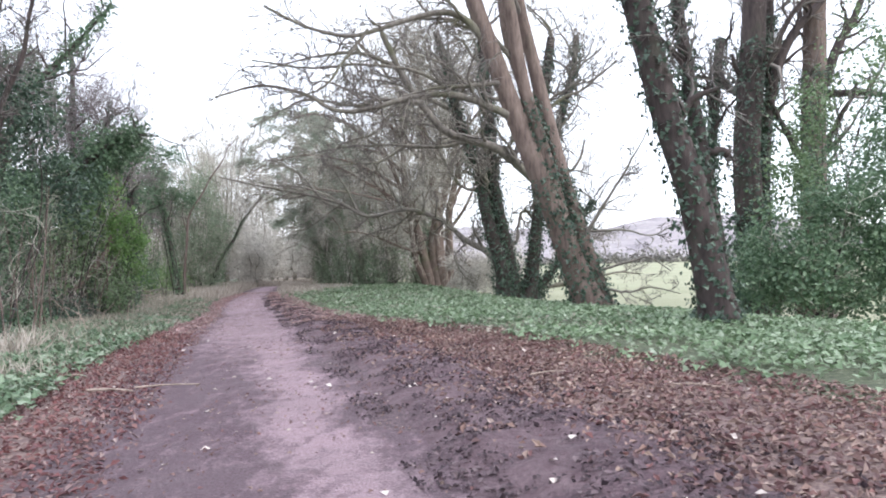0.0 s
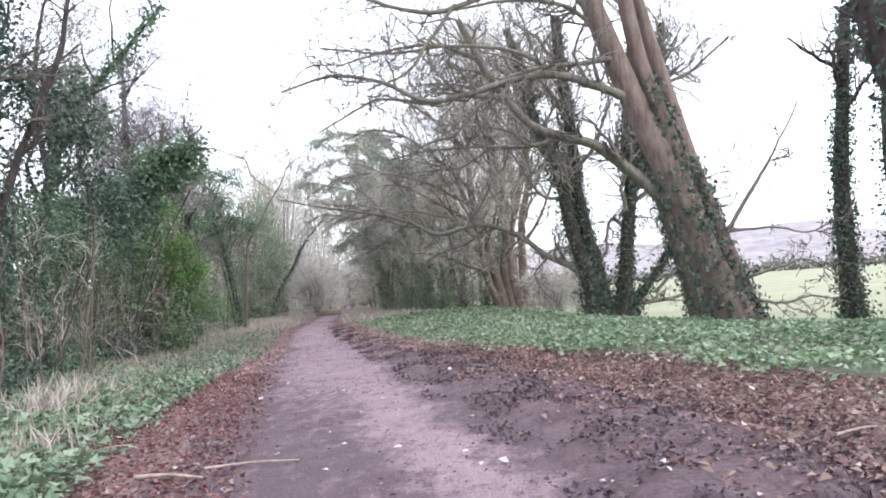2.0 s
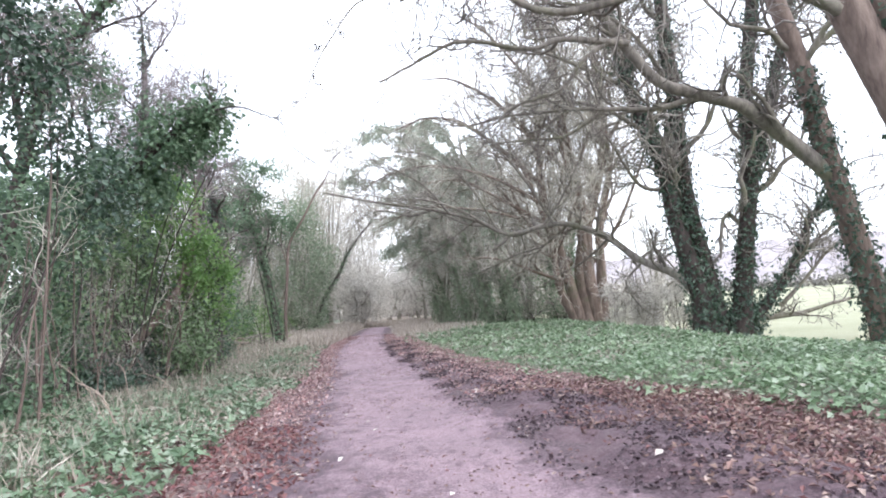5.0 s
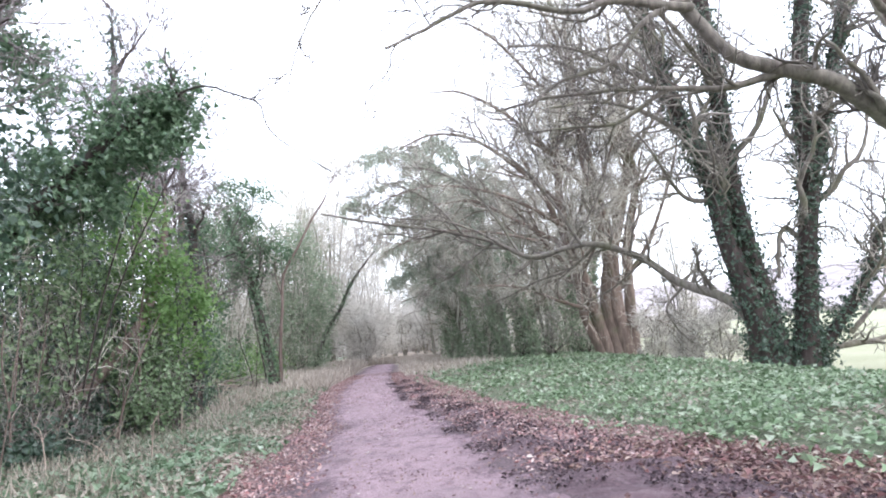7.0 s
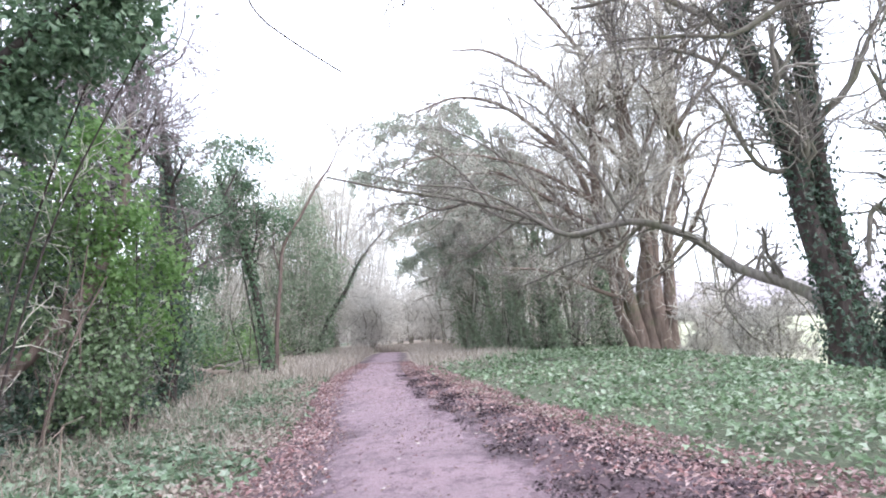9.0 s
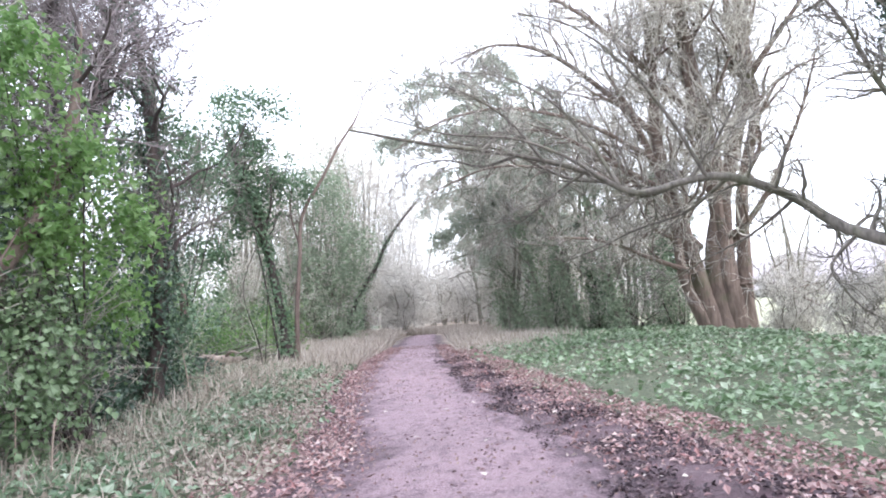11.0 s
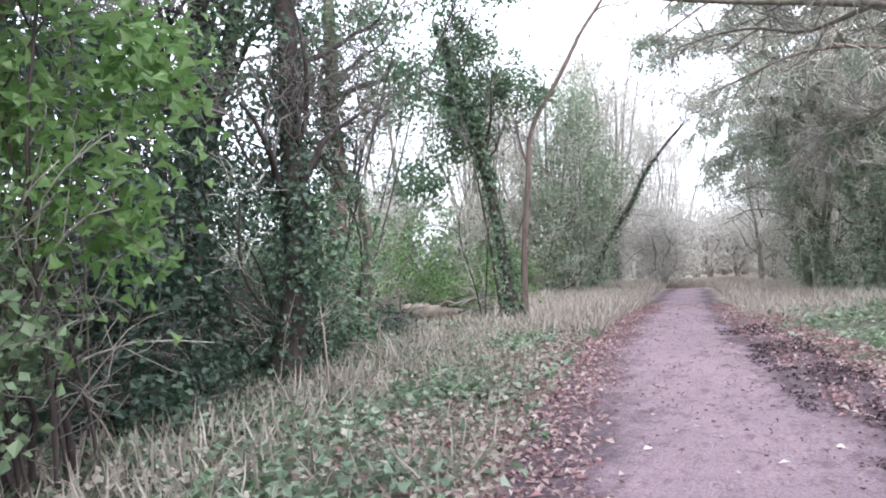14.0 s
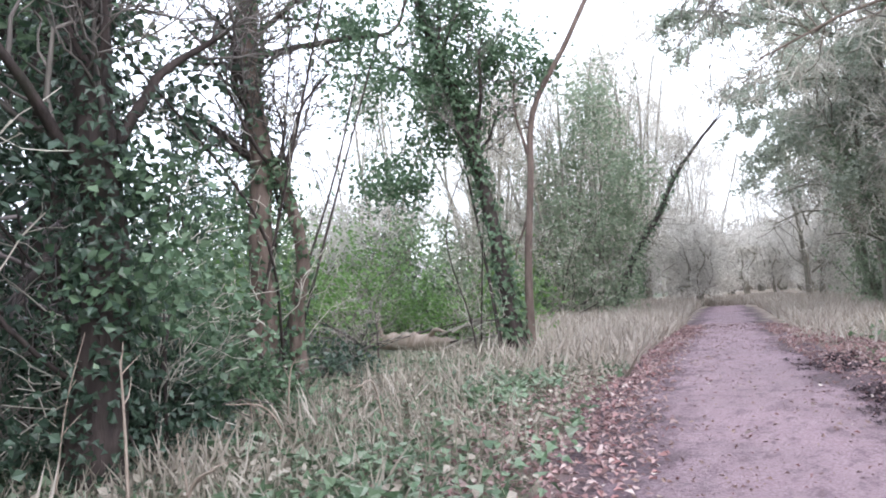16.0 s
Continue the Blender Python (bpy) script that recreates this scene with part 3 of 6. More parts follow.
big_tree("twin_trunk_tree", "smooth brown twin-trunked tree leaning over the path, ivy at its foot",
         [([(4.05, 18.3, -0.1), (3.5, 18.3, 1.3), (2.8, 18.2, 3.3), (2.1, 18.2, 5.2), (1.5, 18.1, 7.0), (1.0, 18.1, 8.6), (0.4, 18.0, 10.8)], 0.37, 0.2),
          ([(3.3, 18.2, 2.2), (2.8, 18.2, 4.3), (2.3, 18.2, 6.2), (2.0, 18.1, 8.2), (1.8, 18.1, 9.4), (1.5, 18.0, 11.5)], 0.21, 0.14),
          ([(4.35, 18.5, -0.2), (3.85, 18.55, 1.7), (3.35, 18.6, 3.6), (2.95, 18.7, 5.5), (2.6, 18.8, 7.3), (2.2, 18.9, 9.5), (2.0, 19.0, 11.7)], 0.28, 0.14)],
         [([(2.0, 18.15, 5.3), (1.4, 17.9, 5.5), (0.5, 17.6, 5.8), (-0.5, 17.3, 5.75), (-1.6, 17.0, 5.4), (-2.5, 16.8, 5.3), (-3.3, 16.6, 5.7), (-4.3, 16.4, 5.9), (-5.3, 16.1, 5.6)], 0.12, 0.025),
          ([(1.7, 18.0, 6.2), (0.9, 17.7, 6.1), (0.0, 17.4, 6.0), (-0.9, 17.2, 5.75)], 0.08, 0.03, 1.2),
          ([(1.5, 18.1, 7.0), (0.9, 17.9, 7.8), (0.3, 17.6, 8.0), (-0.4, 17.3, 7.8), (-1.2, 17.1, 7.5), (-2.1, 16.8, 7.2), (-3.2, 16.6, 7.4), (-4.1, 16.3, 7.8)], 0.12, 0.03),
          ([(-1.7, 16.95, 7.35), (-2.3, 16.8, 6.6), (-2.8, 16.6, 5.9), (-3.6, 16.3, 5.5)], 0.05, 0.02, 1.2),
          ([(1.0, 18.0, 8.6), (0.0, 17.4, 9.3), (-1.4, 16.6, 9.2), (-3.0, 16.0, 8.8)], 0.11, 0.03),
          ([(0.6, 17.8, 5.75), (-0.4, 17.6, 6.4), (-1.8, 17.3, 6.6), (-3.2, 17.0, 6.5), (-4.6, 16.8, 6.7)], 0.06, 0.02, 1.3),
          ([(3.8, 18.4, 2.0), (4.5, 18.2, 3.1), (5.0, 18.2, 3.8), (5.6, 18.2, 4.9)], 0.065, 0.015, 0.6),
          ([(3.9, 18.4, 2.2), (4.8, 18.2, 2.2), (5.6, 18.3, 2.0), (6.2, 18.2, 2.2)], 0.04, 0.012, 0.6),
          ([(4.0, 18.4, 1.1), (4.9, 18.3, 1.3), (5.5, 18.3, 1.4), (6.1, 18.3, 1.0)], 0.045, 0.012, 0.6),
          ([(4.1, 18.4, 0.7), (4.9, 18.3, 0.5), (5.5, 18.3, 0.6), (6.3, 18.3, 0.4)], 0.045, 0.012, 0.6)],
         M_BARK_BROWN, M_LIMB, M_TWIG_DARK, ivy=90, ivy_mat=M_IVY_DARK, ivy_to=0.36, second=7, third=5, fourth=3, reach=1.9, limb_reach=1.6, low=0.72, fine=0.008)

big_tree("forked_ivy_tree", "ivy-clad tree with a long grey limb arching towards the path",
         [([(5.0, 24.3, -0.5), (4.7, 24.1, 0.7), (4.3, 23.9, 2.2), (3.75, 23.6, 4.2), (3.4, 23.4, 5.8), (3.0, 23.2, 7.2), (2.45, 23.0, 9.0), (2.2, 22.8, 11.0)], 0.32, 0.16)],
         [([(3.8, 23.65, 3.7), (3.2, 23.5, 4.3), (2.4, 23.3, 5.0), (1.9, 23.1, 5.35), (1.0, 22.9, 5.6), (0.2, 22.8, 5.9), (-0.4, 22.6, 6.6), (-0.9, 22.4, 7.3), (-1.3, 22.2, 8.1), (-1.7, 22.0, 9.0)], 0.2, 0.09),
          ([(1.0, 22.95, 5.6), (0.0, 22.9, 5.4), (-1.1, 22.6, 5.4), (-2.1, 22.3, 5.4), (-3.2, 22.0, 5.3), (-4.1, 21.8, 5.1)], 0.08, 0.02),
          ([(-1.1, 22.6, 5.4), (-2.0, 22.5, 4.9), (-2.7, 22.2, 4.8), (-3.6, 21.9, 4.7)], 0.05, 0.015, 1.1),
          ([(-0.5, 22.5, 6.8), (-1.9, 21.8, 6.8), (-2.6, 21.4, 6.5), (-3.9, 20.8, 6.6), (-4.8, 20.3, 6.1), (-5.5, 19.8, 5.6)], 0.09, 0.02),
          ([(-0.5, 22.5, 7.0), (-1.4, 22.1, 6.5), (-2.0, 21.9, 5.8), (-3.0, 21.5, 5.4), (-3.5, 21.3, 5.0)], 0.07, 0.02, 1.2),
          ([(-1.2, 22.3, 7.9), (-2.4, 21.8, 8.3), (-3.8, 21.3, 8.1), (-5.2, 20.8, 7.6)], 0.09, 0.02),
          ([(-5.0, 20.9, 7.7), (-5.8, 20.3, 7.5), (-6.4, 20.1, 6.7), (-6.8, 20.1, 6.0), (-7.0, 20.2, 5.3)], 0.025, 0.008, 0.4),
          ([(2.7, 23.1, 8.2), (1.5, 22.5, 9.3), (-0.2, 21.8, 9.4), (-2.0, 21.2, 9.0)], 0.1, 0.03),
          ([(3.3, 23.4, 6.2), (4.2, 23.4, 7.0), (5.0, 23.4, 7.3), (6.2, 23.4, 8.2)], 0.09, 0.03, 1.1)],
         M_BARK_BROWN, M_LIMB, M_TWIG_DARK, ivy=170, ivy_mat=M_IVY_DARK, ivy_to=0.6, second=7, third=5, fourth=3, reach=1.8, limb_reach=1.6, fine=0.007)

big_tree("ivy_clump_tree", "many-stemmed tree thickly wrapped in ivy with a long low limb",
         [([(2.95, 32.6, -0.1), (2.7, 32.3, 1.4), (2.1, 32.0, 3.7), (1.8, 31.8, 5.7), (1.3, 31.6, 7.0), (0.8, 31.4, 8.6), (0.5, 31.2, 10.3), (0.0, 31.0, 12.1)], 0.36, 0.15),
          ([(3.3, 32.7, -0.1), (3.1, 32.5, 1.7), (2.7, 32.2, 3.7), (2.45, 32.0, 5.6), (2.4, 31.8, 7.9), (2.2, 31.5, 10.2), (2.1, 31.2, 12.5)], 0.34, 0.22),
          ([(4.05, 32.7, -0.2), (4.3, 32.6, 1.3), (4.5, 32.4, 3.2), (4.8, 32.2, 5.4), (4.8, 32.0, 7.7), (5.1, 31.8, 10.0), (5.4, 31.7, 11.9)], 0.34, 0.2),
          ([(4.8, 32.2, 5.2), (5.4, 32.2, 6.9), (5.9, 32.1, 8.6), (6.4, 32.0, 10.3), (6.6, 31.8, 12.0)], 0.22, 0.13),
          ([(4.3, 32.8, -0.1), (5.1, 32.7, 0.8), (6.1, 32.7, 2.1), (6.8, 32.7, 3.6), (7.6, 32.7, 4.4)], 0.22, 0.08)],
         [([(2.6, 32.4, 1.3), (2.2, 33.4, 2.0), (1.1, 34.8, 2.7), (0.1, 35.2, 3.65), (-1.4, 35.0, 4.3), (-2.5, 34.7, 4.25), (-3.8, 34.4, 4.0), (-5.0, 34.1, 4.6), (-6.7, 33.7, 5.1), (-9.2, 33.2, 5.6), (-10.8, 32.8, 6.0)], 0.2, 0.03, 1.5),
          ([(-2.6, 34.7, 4.25), (-3.6, 35.0, 4.0), (-4.4, 34.8, 4.4), (-5.5, 34.5, 4.6), (-6.9, 34.0, 5.3), (-8.3, 33.6, 5.6)], 0.09, 0.02, 1.4),
          ([(-3.7, 34.5, 4.0), (-4.0, 34.4, 3.7), (-4.4, 34.3, 3.45)], 0.06, 0.045, 0.3),
          ([(-2.4, 34.7, 4.3), (-1.8, 34.9, 5.0), (-1.2, 35.0, 5.9), (-0.7, 35.0, 6.8)], 0.06, 0.02, 1.0),
          ([(1.3, 34.6, 2.6), (0.6, 34.6, 1.8), (0.9, 34.4, 1.0), (1.5, 34.2, 0.4)], 0.06, 0.015, 1.1),
          ([(4.5, 32.7, 0.2), (6.1, 32.9, 0.3), (7.4, 33.0, 0.6), (8.6, 33.1, 0.8), (9.6, 33.3, 0.7)], 0.11, 0.03, 1.1),
          ([(5.5, 32.8, 0.6), (6.4, 32.8, 1.5), (7.2, 32.8, 2.4), (8.0, 32.9, 2.8)], 0.09, 0.03, 1.1),
          ([(2.2, 31.9, 5.0), (1.3, 31.7, 4.9), (0.7, 31.3, 5.3), (0.2, 31.0, 6.2), (-0.3, 30.8, 6.9)], 0.10, 0.03, 1.3),
          ([(0.9, 31.45, 8.4), (-0.8, 30.8, 9.2), (-2.2, 30.2, 9.7), (-3.8, 29.6, 9.7)], 0.11, 0.03, 1.9),
          ([(1.4, 31.6, 6.8), (0.0, 31.0, 7.6), (-1.4, 30.4, 7.9), (-2.8, 29.8, 7.7)], 0.10, 0.03, 1.7),
          ([(2.4, 31.8, 8.0), (1.4, 30.6, 9.4), (0.2, 29.4, 10.2), (-1.2, 28.4, 10.4)], 0.11, 0.03, 1.9),
          ([(4.5, 32.4, 3.3), (3.9, 32.3, 3.9), (3.6, 32.2, 3.2), (3.5, 32.2, 2.4)], 0.10, 0.05, 0.8),
          ([(-4.6, 34.2, 4.4), (-5.6, 33.6, 5.0), (-6.8, 33.0, 5.4), (-8.2, 32.4, 5.5), (-9.6, 31.8, 5.9)], 0.06, 0.015, 1.3),
          ([(-4.2, 34.3, 4.2), (-4.9, 34.6, 5.6), (-5.8, 34.8, 6.8), (-7.0, 34.8, 7.6), (-8.2, 34.6, 7.8)], 0.06, 0.015, 1.6),
          ([(-2.0, 34.8, 4.3), (-2.8, 34.4, 5.8), (-3.8, 34.0, 7.2), (-5.0, 33.6, 8.2), (-6.4, 33.2, 8.6)], 0.06, 0.015, 1.7),
          ([(-6.0, 33.9, 4.9), (-6.8, 33.4, 5.9), (-7.9, 32.8, 6.6), (-9.0, 32.2, 6.7)], 0.05, 0.012, 1.4),
          ([(-6.7, 33.7, 5.1), (-7.6, 34.0, 5.0), (-8.6, 34.2, 5.3), (-9.8, 34.3, 5.2)], 0.05, 0.012, 1.2),
          ([(-1.4, 35.0, 4.3), (-2.4, 35.8, 3.6), (-3.6, 36.4, 3.3), (-4.9, 36.8, 2.8), (-6.0, 37.0, 2.5)], 0.06, 0.012, 1.3),
          ([(0.1, 35.2, 3.6), (-0.9, 36.0, 2.8), (-2.0, 36.6, 2.3), (-3.2, 37.0, 1.6)], 0.055, 0.012, 1.2),
          ([(-5.0, 34.1, 4.6), (-5.8, 34.6, 4.2), (-6.8, 35.0, 3.6), (-7.6, 35.2, 3.4)], 0.045, 0.012, 1.1),
          ([(1.2, 34.7, 2.7), (2.0, 35.4, 3.0), (2.6, 36.0, 2.4), (3.4, 36.4, 1.4), (3.8, 36.6, 0.7)], 0.06, 0.012, 1.1)],
         M_BARK_DARK, M_LIMB, M_TWIG_MID, ivy=230, ivy_mat=M_IVY_DARK, ivy_to=0.95, second=11, third=5, fourth=3, reach=2.3, limb_reach=1.6, ivy_size=0.13, ivy_spread=0.2, fine=0.009, low=0.3)

big_tree("spreading_tree", "reddish-brown many-stemmed tree with a broom of upswept bare branches",
         [([(0.15, 42.5, -0.1), (-0.2, 42.2, 1.8), (-0.4, 41.9, 5.1), (-0.9, 41.5, 8.4), (-1.1, 41.3, 11.2), (-1.0, 41.0, 14.5)], 0.45, 0.12),
          ([(-0.3, 42.5, -0.1), (-0.6, 42.1, 2.9), (0.3, 41.9, 6.2), (1.0, 41.7, 9.1), (0.8, 41.3, 12.7), (0.7, 41.1, 15.5)], 0.36, 0.12),
          ([(-0.7, 42.4, -0.1), (-1.4, 42.0, 3.0), (-2.2, 41.6, 6.6), (-2.2, 41.3, 9.6), (-2.5, 40.9, 13.0)], 0.34, 0.1),
          ([(-0.4, 42.3, 0.2), (-0.5, 42.2, 1.3), (-0.1, 41.9, 4.2), (-0.5, 41.5, 7.3), (-1.0, 41.0, 10.7), (-1.3, 40.3, 16.0)], 0.28, 0.1),
          ([(0.3, 42.4, 0.1), (0.4, 42.2, 2.3), (0.5, 41.9, 4.9), (1.2, 41.7, 8.0), (0.5, 41.2, 10.6), (0.3, 40.8, 14.0)], 0.3, 0.1),
          ([(-0.9, 42.3, -0.1), (-1.7, 41.9, 1.9), (-2.0, 41.6, 4.5), (-2.9, 41.1, 7.4), (-4.0, 40.7, 9.8)], 0.24, 0.06)],
         [([(-1.0, 42.2, 3.0), (-2.5, 41.5, 4.5), (-4.0, 41.0, 6.5), (-5.5, 40.5, 8.0)], 0.14, 0.03), ([(0.0, 42.2, 3.0), (1.5, 42.0, 5.0), (2.6, 41.5, 7.5), (3.2, 41.2, 9.5)], 0.14, 0.03),
          ([(-0.8, 42.2, 2.0), (-2.6, 41.2, 2.6), (-4.5, 40.4, 3.4), (-6.2, 39.8, 3.6)], 0.12, 0.03), ([(-0.5, 42.3, 1.6), (1.2, 41.6, 1.6), (2.2, 41.2, 0.9), (3.0, 40.9, 0.5)], 0.08, 0.02),
          ([(-0.9, 41.5, 7.6), (-2.6, 41.0, 9.6), (-4.4, 40.5, 11.4), (-6.2, 40.0, 12.4), (-7.6, 39.6, 12.4)], 0.15, 0.03, 2.5),
          ([(-2.2, 41.5, 7.0), (-4.0, 41.0, 8.8), (-5.8, 40.6, 10.2), (-7.6, 40.2, 10.6), (-9.2, 39.8, 10.0)], 0.14, 0.03, 2.5),
          ([(-1.0, 41.2, 10.2), (-2.6, 40.6, 12.4), (-4.2, 40.0, 14.4), (-5.6, 39.5, 15.4)], 0.13, 0.03, 2.4),
          ([(-2.0, 41.6, 5.0), (-4.2, 40.8, 6.4), (-6.0, 40.2, 7.4), (-7.8, 39.8, 7.4)], 0.12, 0.03, 2.2),
          ([(0.9, 41.7, 8.6), (2.4, 41.0, 10.6), (3.8, 40.6, 12.2), (5.0, 40.2, 13.2)], 0.13, 0.03, 2.3),
          ([(0.8, 41.4, 10.4), (1.8, 40.8, 12.8), (2.6, 40.4, 15.0)], 0.12, 0.03, 2.3),
          ([(-1.2, 40.8, 12.0), (-1.8, 40.0, 14.4), (-2.8, 39.4, 16.6)], 0.1, 0.03, 2.2),
          ([(-2.2, 41.4, 6.0), (-4.6, 40.2, 7.4), (-7.2, 39.2, 8.0), (-9.4, 38.4, 7.6), (-11.0, 37.8, 6.6)], 0.1, 0.02, 1.9),
          ([(-3.4, 40.8, 5.4), (-5.6, 39.8, 5.9), (-7.8, 38.8, 6.0), (-9.8, 38.0, 5.2)], 0.08, 0.018, 1.7)],
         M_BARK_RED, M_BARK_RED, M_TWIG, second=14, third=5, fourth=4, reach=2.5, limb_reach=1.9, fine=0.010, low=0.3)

big_tree("bank_tree", "upright dark tree with ivy at the edge of the field",
         [([(10.2, 22.2, -0.8), (10.1, 22.2, 1.4), (10.0, 22.1, 4.6), (10.2, 22.0, 7.1), (10.4, 22.0, 9.7), (10.6, 21.9, 13.4)], 0.5, 0.34),
          ([(10.5, 22.4, -0.7), (10.7, 22.4, 4.2), (11.1, 22.6, 7.1), (11.3, 22.8, 10.0), (11.7, 23.0, 13.0)], 0.2, 0.12)],
         [([(10.7, 22.3, 5.6), (11.1, 22.1, 7.5), (11.7, 22.0, 8.7), (12.3, 22.0, 9.3), (13.1, 21.9, 10.3)], 0.2, 0.1)],
         M_BARK_DARK, M_BARK_DARK, M_TWIG_DARK, ivy=190, ivy_mat=M_IVY_DARK, ivy_to=0.7, second=5, third=5, reach=1.9, ivy_spread=0.24, ivy_size=0.12, low=0.3)
big_tree("bank_tree", "upright grey-brown tree with ivy beside a dark holly",
         [([(12.3, 22.6, -0.8), (12.3, 22.5, 2.3), (12.4, 22.5, 5.1), (12.5, 22.4, 7.5), (12.6, 22.4, 9.8), (12.8, 22.3, 13.5)], 0.44, 0.32)],
         [([(12.6, 22.4, 6.6), (13.3, 22.4, 8.3), (13.8, 22.4, 9.0), (14.2, 22.4, 9.9), (14.6, 22.3, 11.2)], 0.18, 0.09)],
         M_BARK_BROWN, M_BARK_DARK, M_TWIG_DARK, ivy=190, ivy_mat=M_IVY_DARK, ivy_to=0.6, second=6, third=5, reach=1.9, ivy_spread=0.24, ivy_size=0.12, low=0.3)

shrub("holly_bush", "dark green holly and ivy tangle round the tree feet", (8.2, 15.0),
      [((7.6, 14.6, 1.0), (0.9, 0.7, 0.9), 34), ((8.6, 14.7, 1.9), (1.0, 0.8, 1.4), 50), ((9.8, 14.8, 2.4), (1.0, 0.9, 2.0), 60), ((10.6, 15.2, 4.4), (1.0, 0.9, 1.2), 30), ((11.2, 15.6, 1.6), (1.0, 0.9, 1.6), 40), ((6.9, 14.7, 1.5), (0.55, 0.6, 1.5), 18), ((10.6, 18.2, 1.5), (1.6, 0.9, 1.6), 44), ((11.6, 19.0, 3.6), (1.4, 0.9, 1.2), 34), ((8.2, 16.8, 1.0), (1.0, 0.7, 1.0), 34), ((9.6, 14.6, 0.6), (2.0, 0.6, 0.6), 40)], M_IVY, per=80, size=0.09, blur=0.23, stems=9)
shrub("holly_bush", "mid-green holly with stray stems at the field edge", (8.9, 16.3),
      [((8.3, 16.2, 3.0), (0.6, 0.6, 1.4), 26), ((9.0, 16.3, 5.0), (0.7, 0.7, 1.2), 16), ((10.4, 16.2, 6.2), (0.9, 0.7, 1.1), 18)], M_SHRUB, per=60, size=0.085, blur=0.24, stems=7)
shrub("ivy_bush", "dark ivy mound at the foot of an upright tree", (10.0, 21.8), [((10.1, 21.7, 1.2), (0.8, 0.6, 1.8), 40)], M_IVY_DARK, per=70, stems=4, size=0.11)

# ---- evergreen thicket and ivy trees along the shaded side ----
big_tree("bent_ivy_tree", "bent ivy-laden tree arching towards the path",
         [([(-14.4, 20.9, 0.0), (-14.0, 20.8, 1.5), (-13.5, 20.8, 2.5), (-12.9, 20.7, 3.4), (-12.1, 20.8, 4.0), (-11.0, 20.8, 4.8), (-10.0, 20.9, 5.5), (-9.2, 21.0, 5.8)], 0.28, 0.05)],
         [([(-9.4, 21.0, 5.8), (-8.9, 20.3, 5.6), (-8.3, 19.9, 5.45), (-7.9, 19.9, 5.3), (-7.5, 20.0, 5.1), (-7.4, 20.0, 4.8), (-7.2, 20.1, 4.5), (-6.5, 20.2, 4.0)], 0.022, 0.008)],
         M_BARK_DARK, M_BARK_DARK, M_TWIG_DARK, ivy=140, ivy_mat=M_IVY, second=5, third=4, fourth=2, limb_reach=0.35, reach=1.0, ivy_spread=0.3)
shrub("ivy_bush", "dense dark green ivy crown overhanging the verge", (-11.6, 21.2),
      [((-10.2, 21.0, 5.3), (1.0, 0.8, 0.75), 30), ((-11.6, 21.0, 4.4), (1.2, 0.9, 0.9), 36), ((-9.5, 21.0, 5.8), (0.5, 0.5, 0.45), 10), ((-13.0, 21.0, 4.2), (1.2, 1.0, 1.0), 26), ((-12.7, 21.2, 7.0), (1.2, 0.9, 1.0), 24), ((-13.6, 21.4, 8.2), (0.9, 0.8, 0.8), 12)], M_IVY, per=95, size=0.10, blur=0.2, stems=5, verts=LOBED_V, faces=LOBED_F, category="ivy")
big_tree("tall_ivy_tree", "tall dark tree smothered in ivy at the edge of the thicket",
         [([(-10.6, 14.7, -0.1), (-10.4, 14.6, 2.1), (-10.4, 14.4, 3.9), (-10.4, 14.3, 5.3), (-10.1, 14.3, 7.2), (-9.8, 14.3, 9.5)], 0.2, 0.1)],
         [([(-10.3, 14.5, 2.9), (-9.8, 14.5, 4.2), (-9.4, 14.5, 5.0), (-8.9, 14.5, 6.1), (-8.7, 14.5, 7.0), (-8.4, 14.5, 8.2)], 0.09, 0.03)],
         M_BARK_DARK, M_BARK_DARK, M_TWIG_DARK, ivy=420, ivy_mat=M_IVY_DARK, second=9, third=5, reach=1.4, limb_reach=0.9, ivy_spread=0.34, ivy_size=0.09, low=0.3)
big_tree("tall_bare_tree", "tall bare tree with ivy bunches on its leaning branches",
         [([(-13.4, 19.0, -0.1), (-12.9, 19.3, 3.0), (-12.4, 19.5, 5.4), (-11.9, 19.5, 6.6), (-11.0, 19.6, 7.6), (-10.2, 19.6, 8.4), (-9.4, 19.7, 9.4)], 0.17, 0.04)],
         [([(-12.5, 19.4, 5.0), (-12.6, 19.2, 6.8), (-12.3, 19.0, 8.5), (-12.0, 19.0, 10.0)], 0.09, 0.03, 1.5)],
         M_BARK_DARK, M_BARK_DARK, M_TWIG_PLUM, ivy=170, ivy_mat=M_IVY, second=11, third=6, fourth=3, reach=1.6, limb_reach=1.4, ivy_spread=0.25, low=0.25)
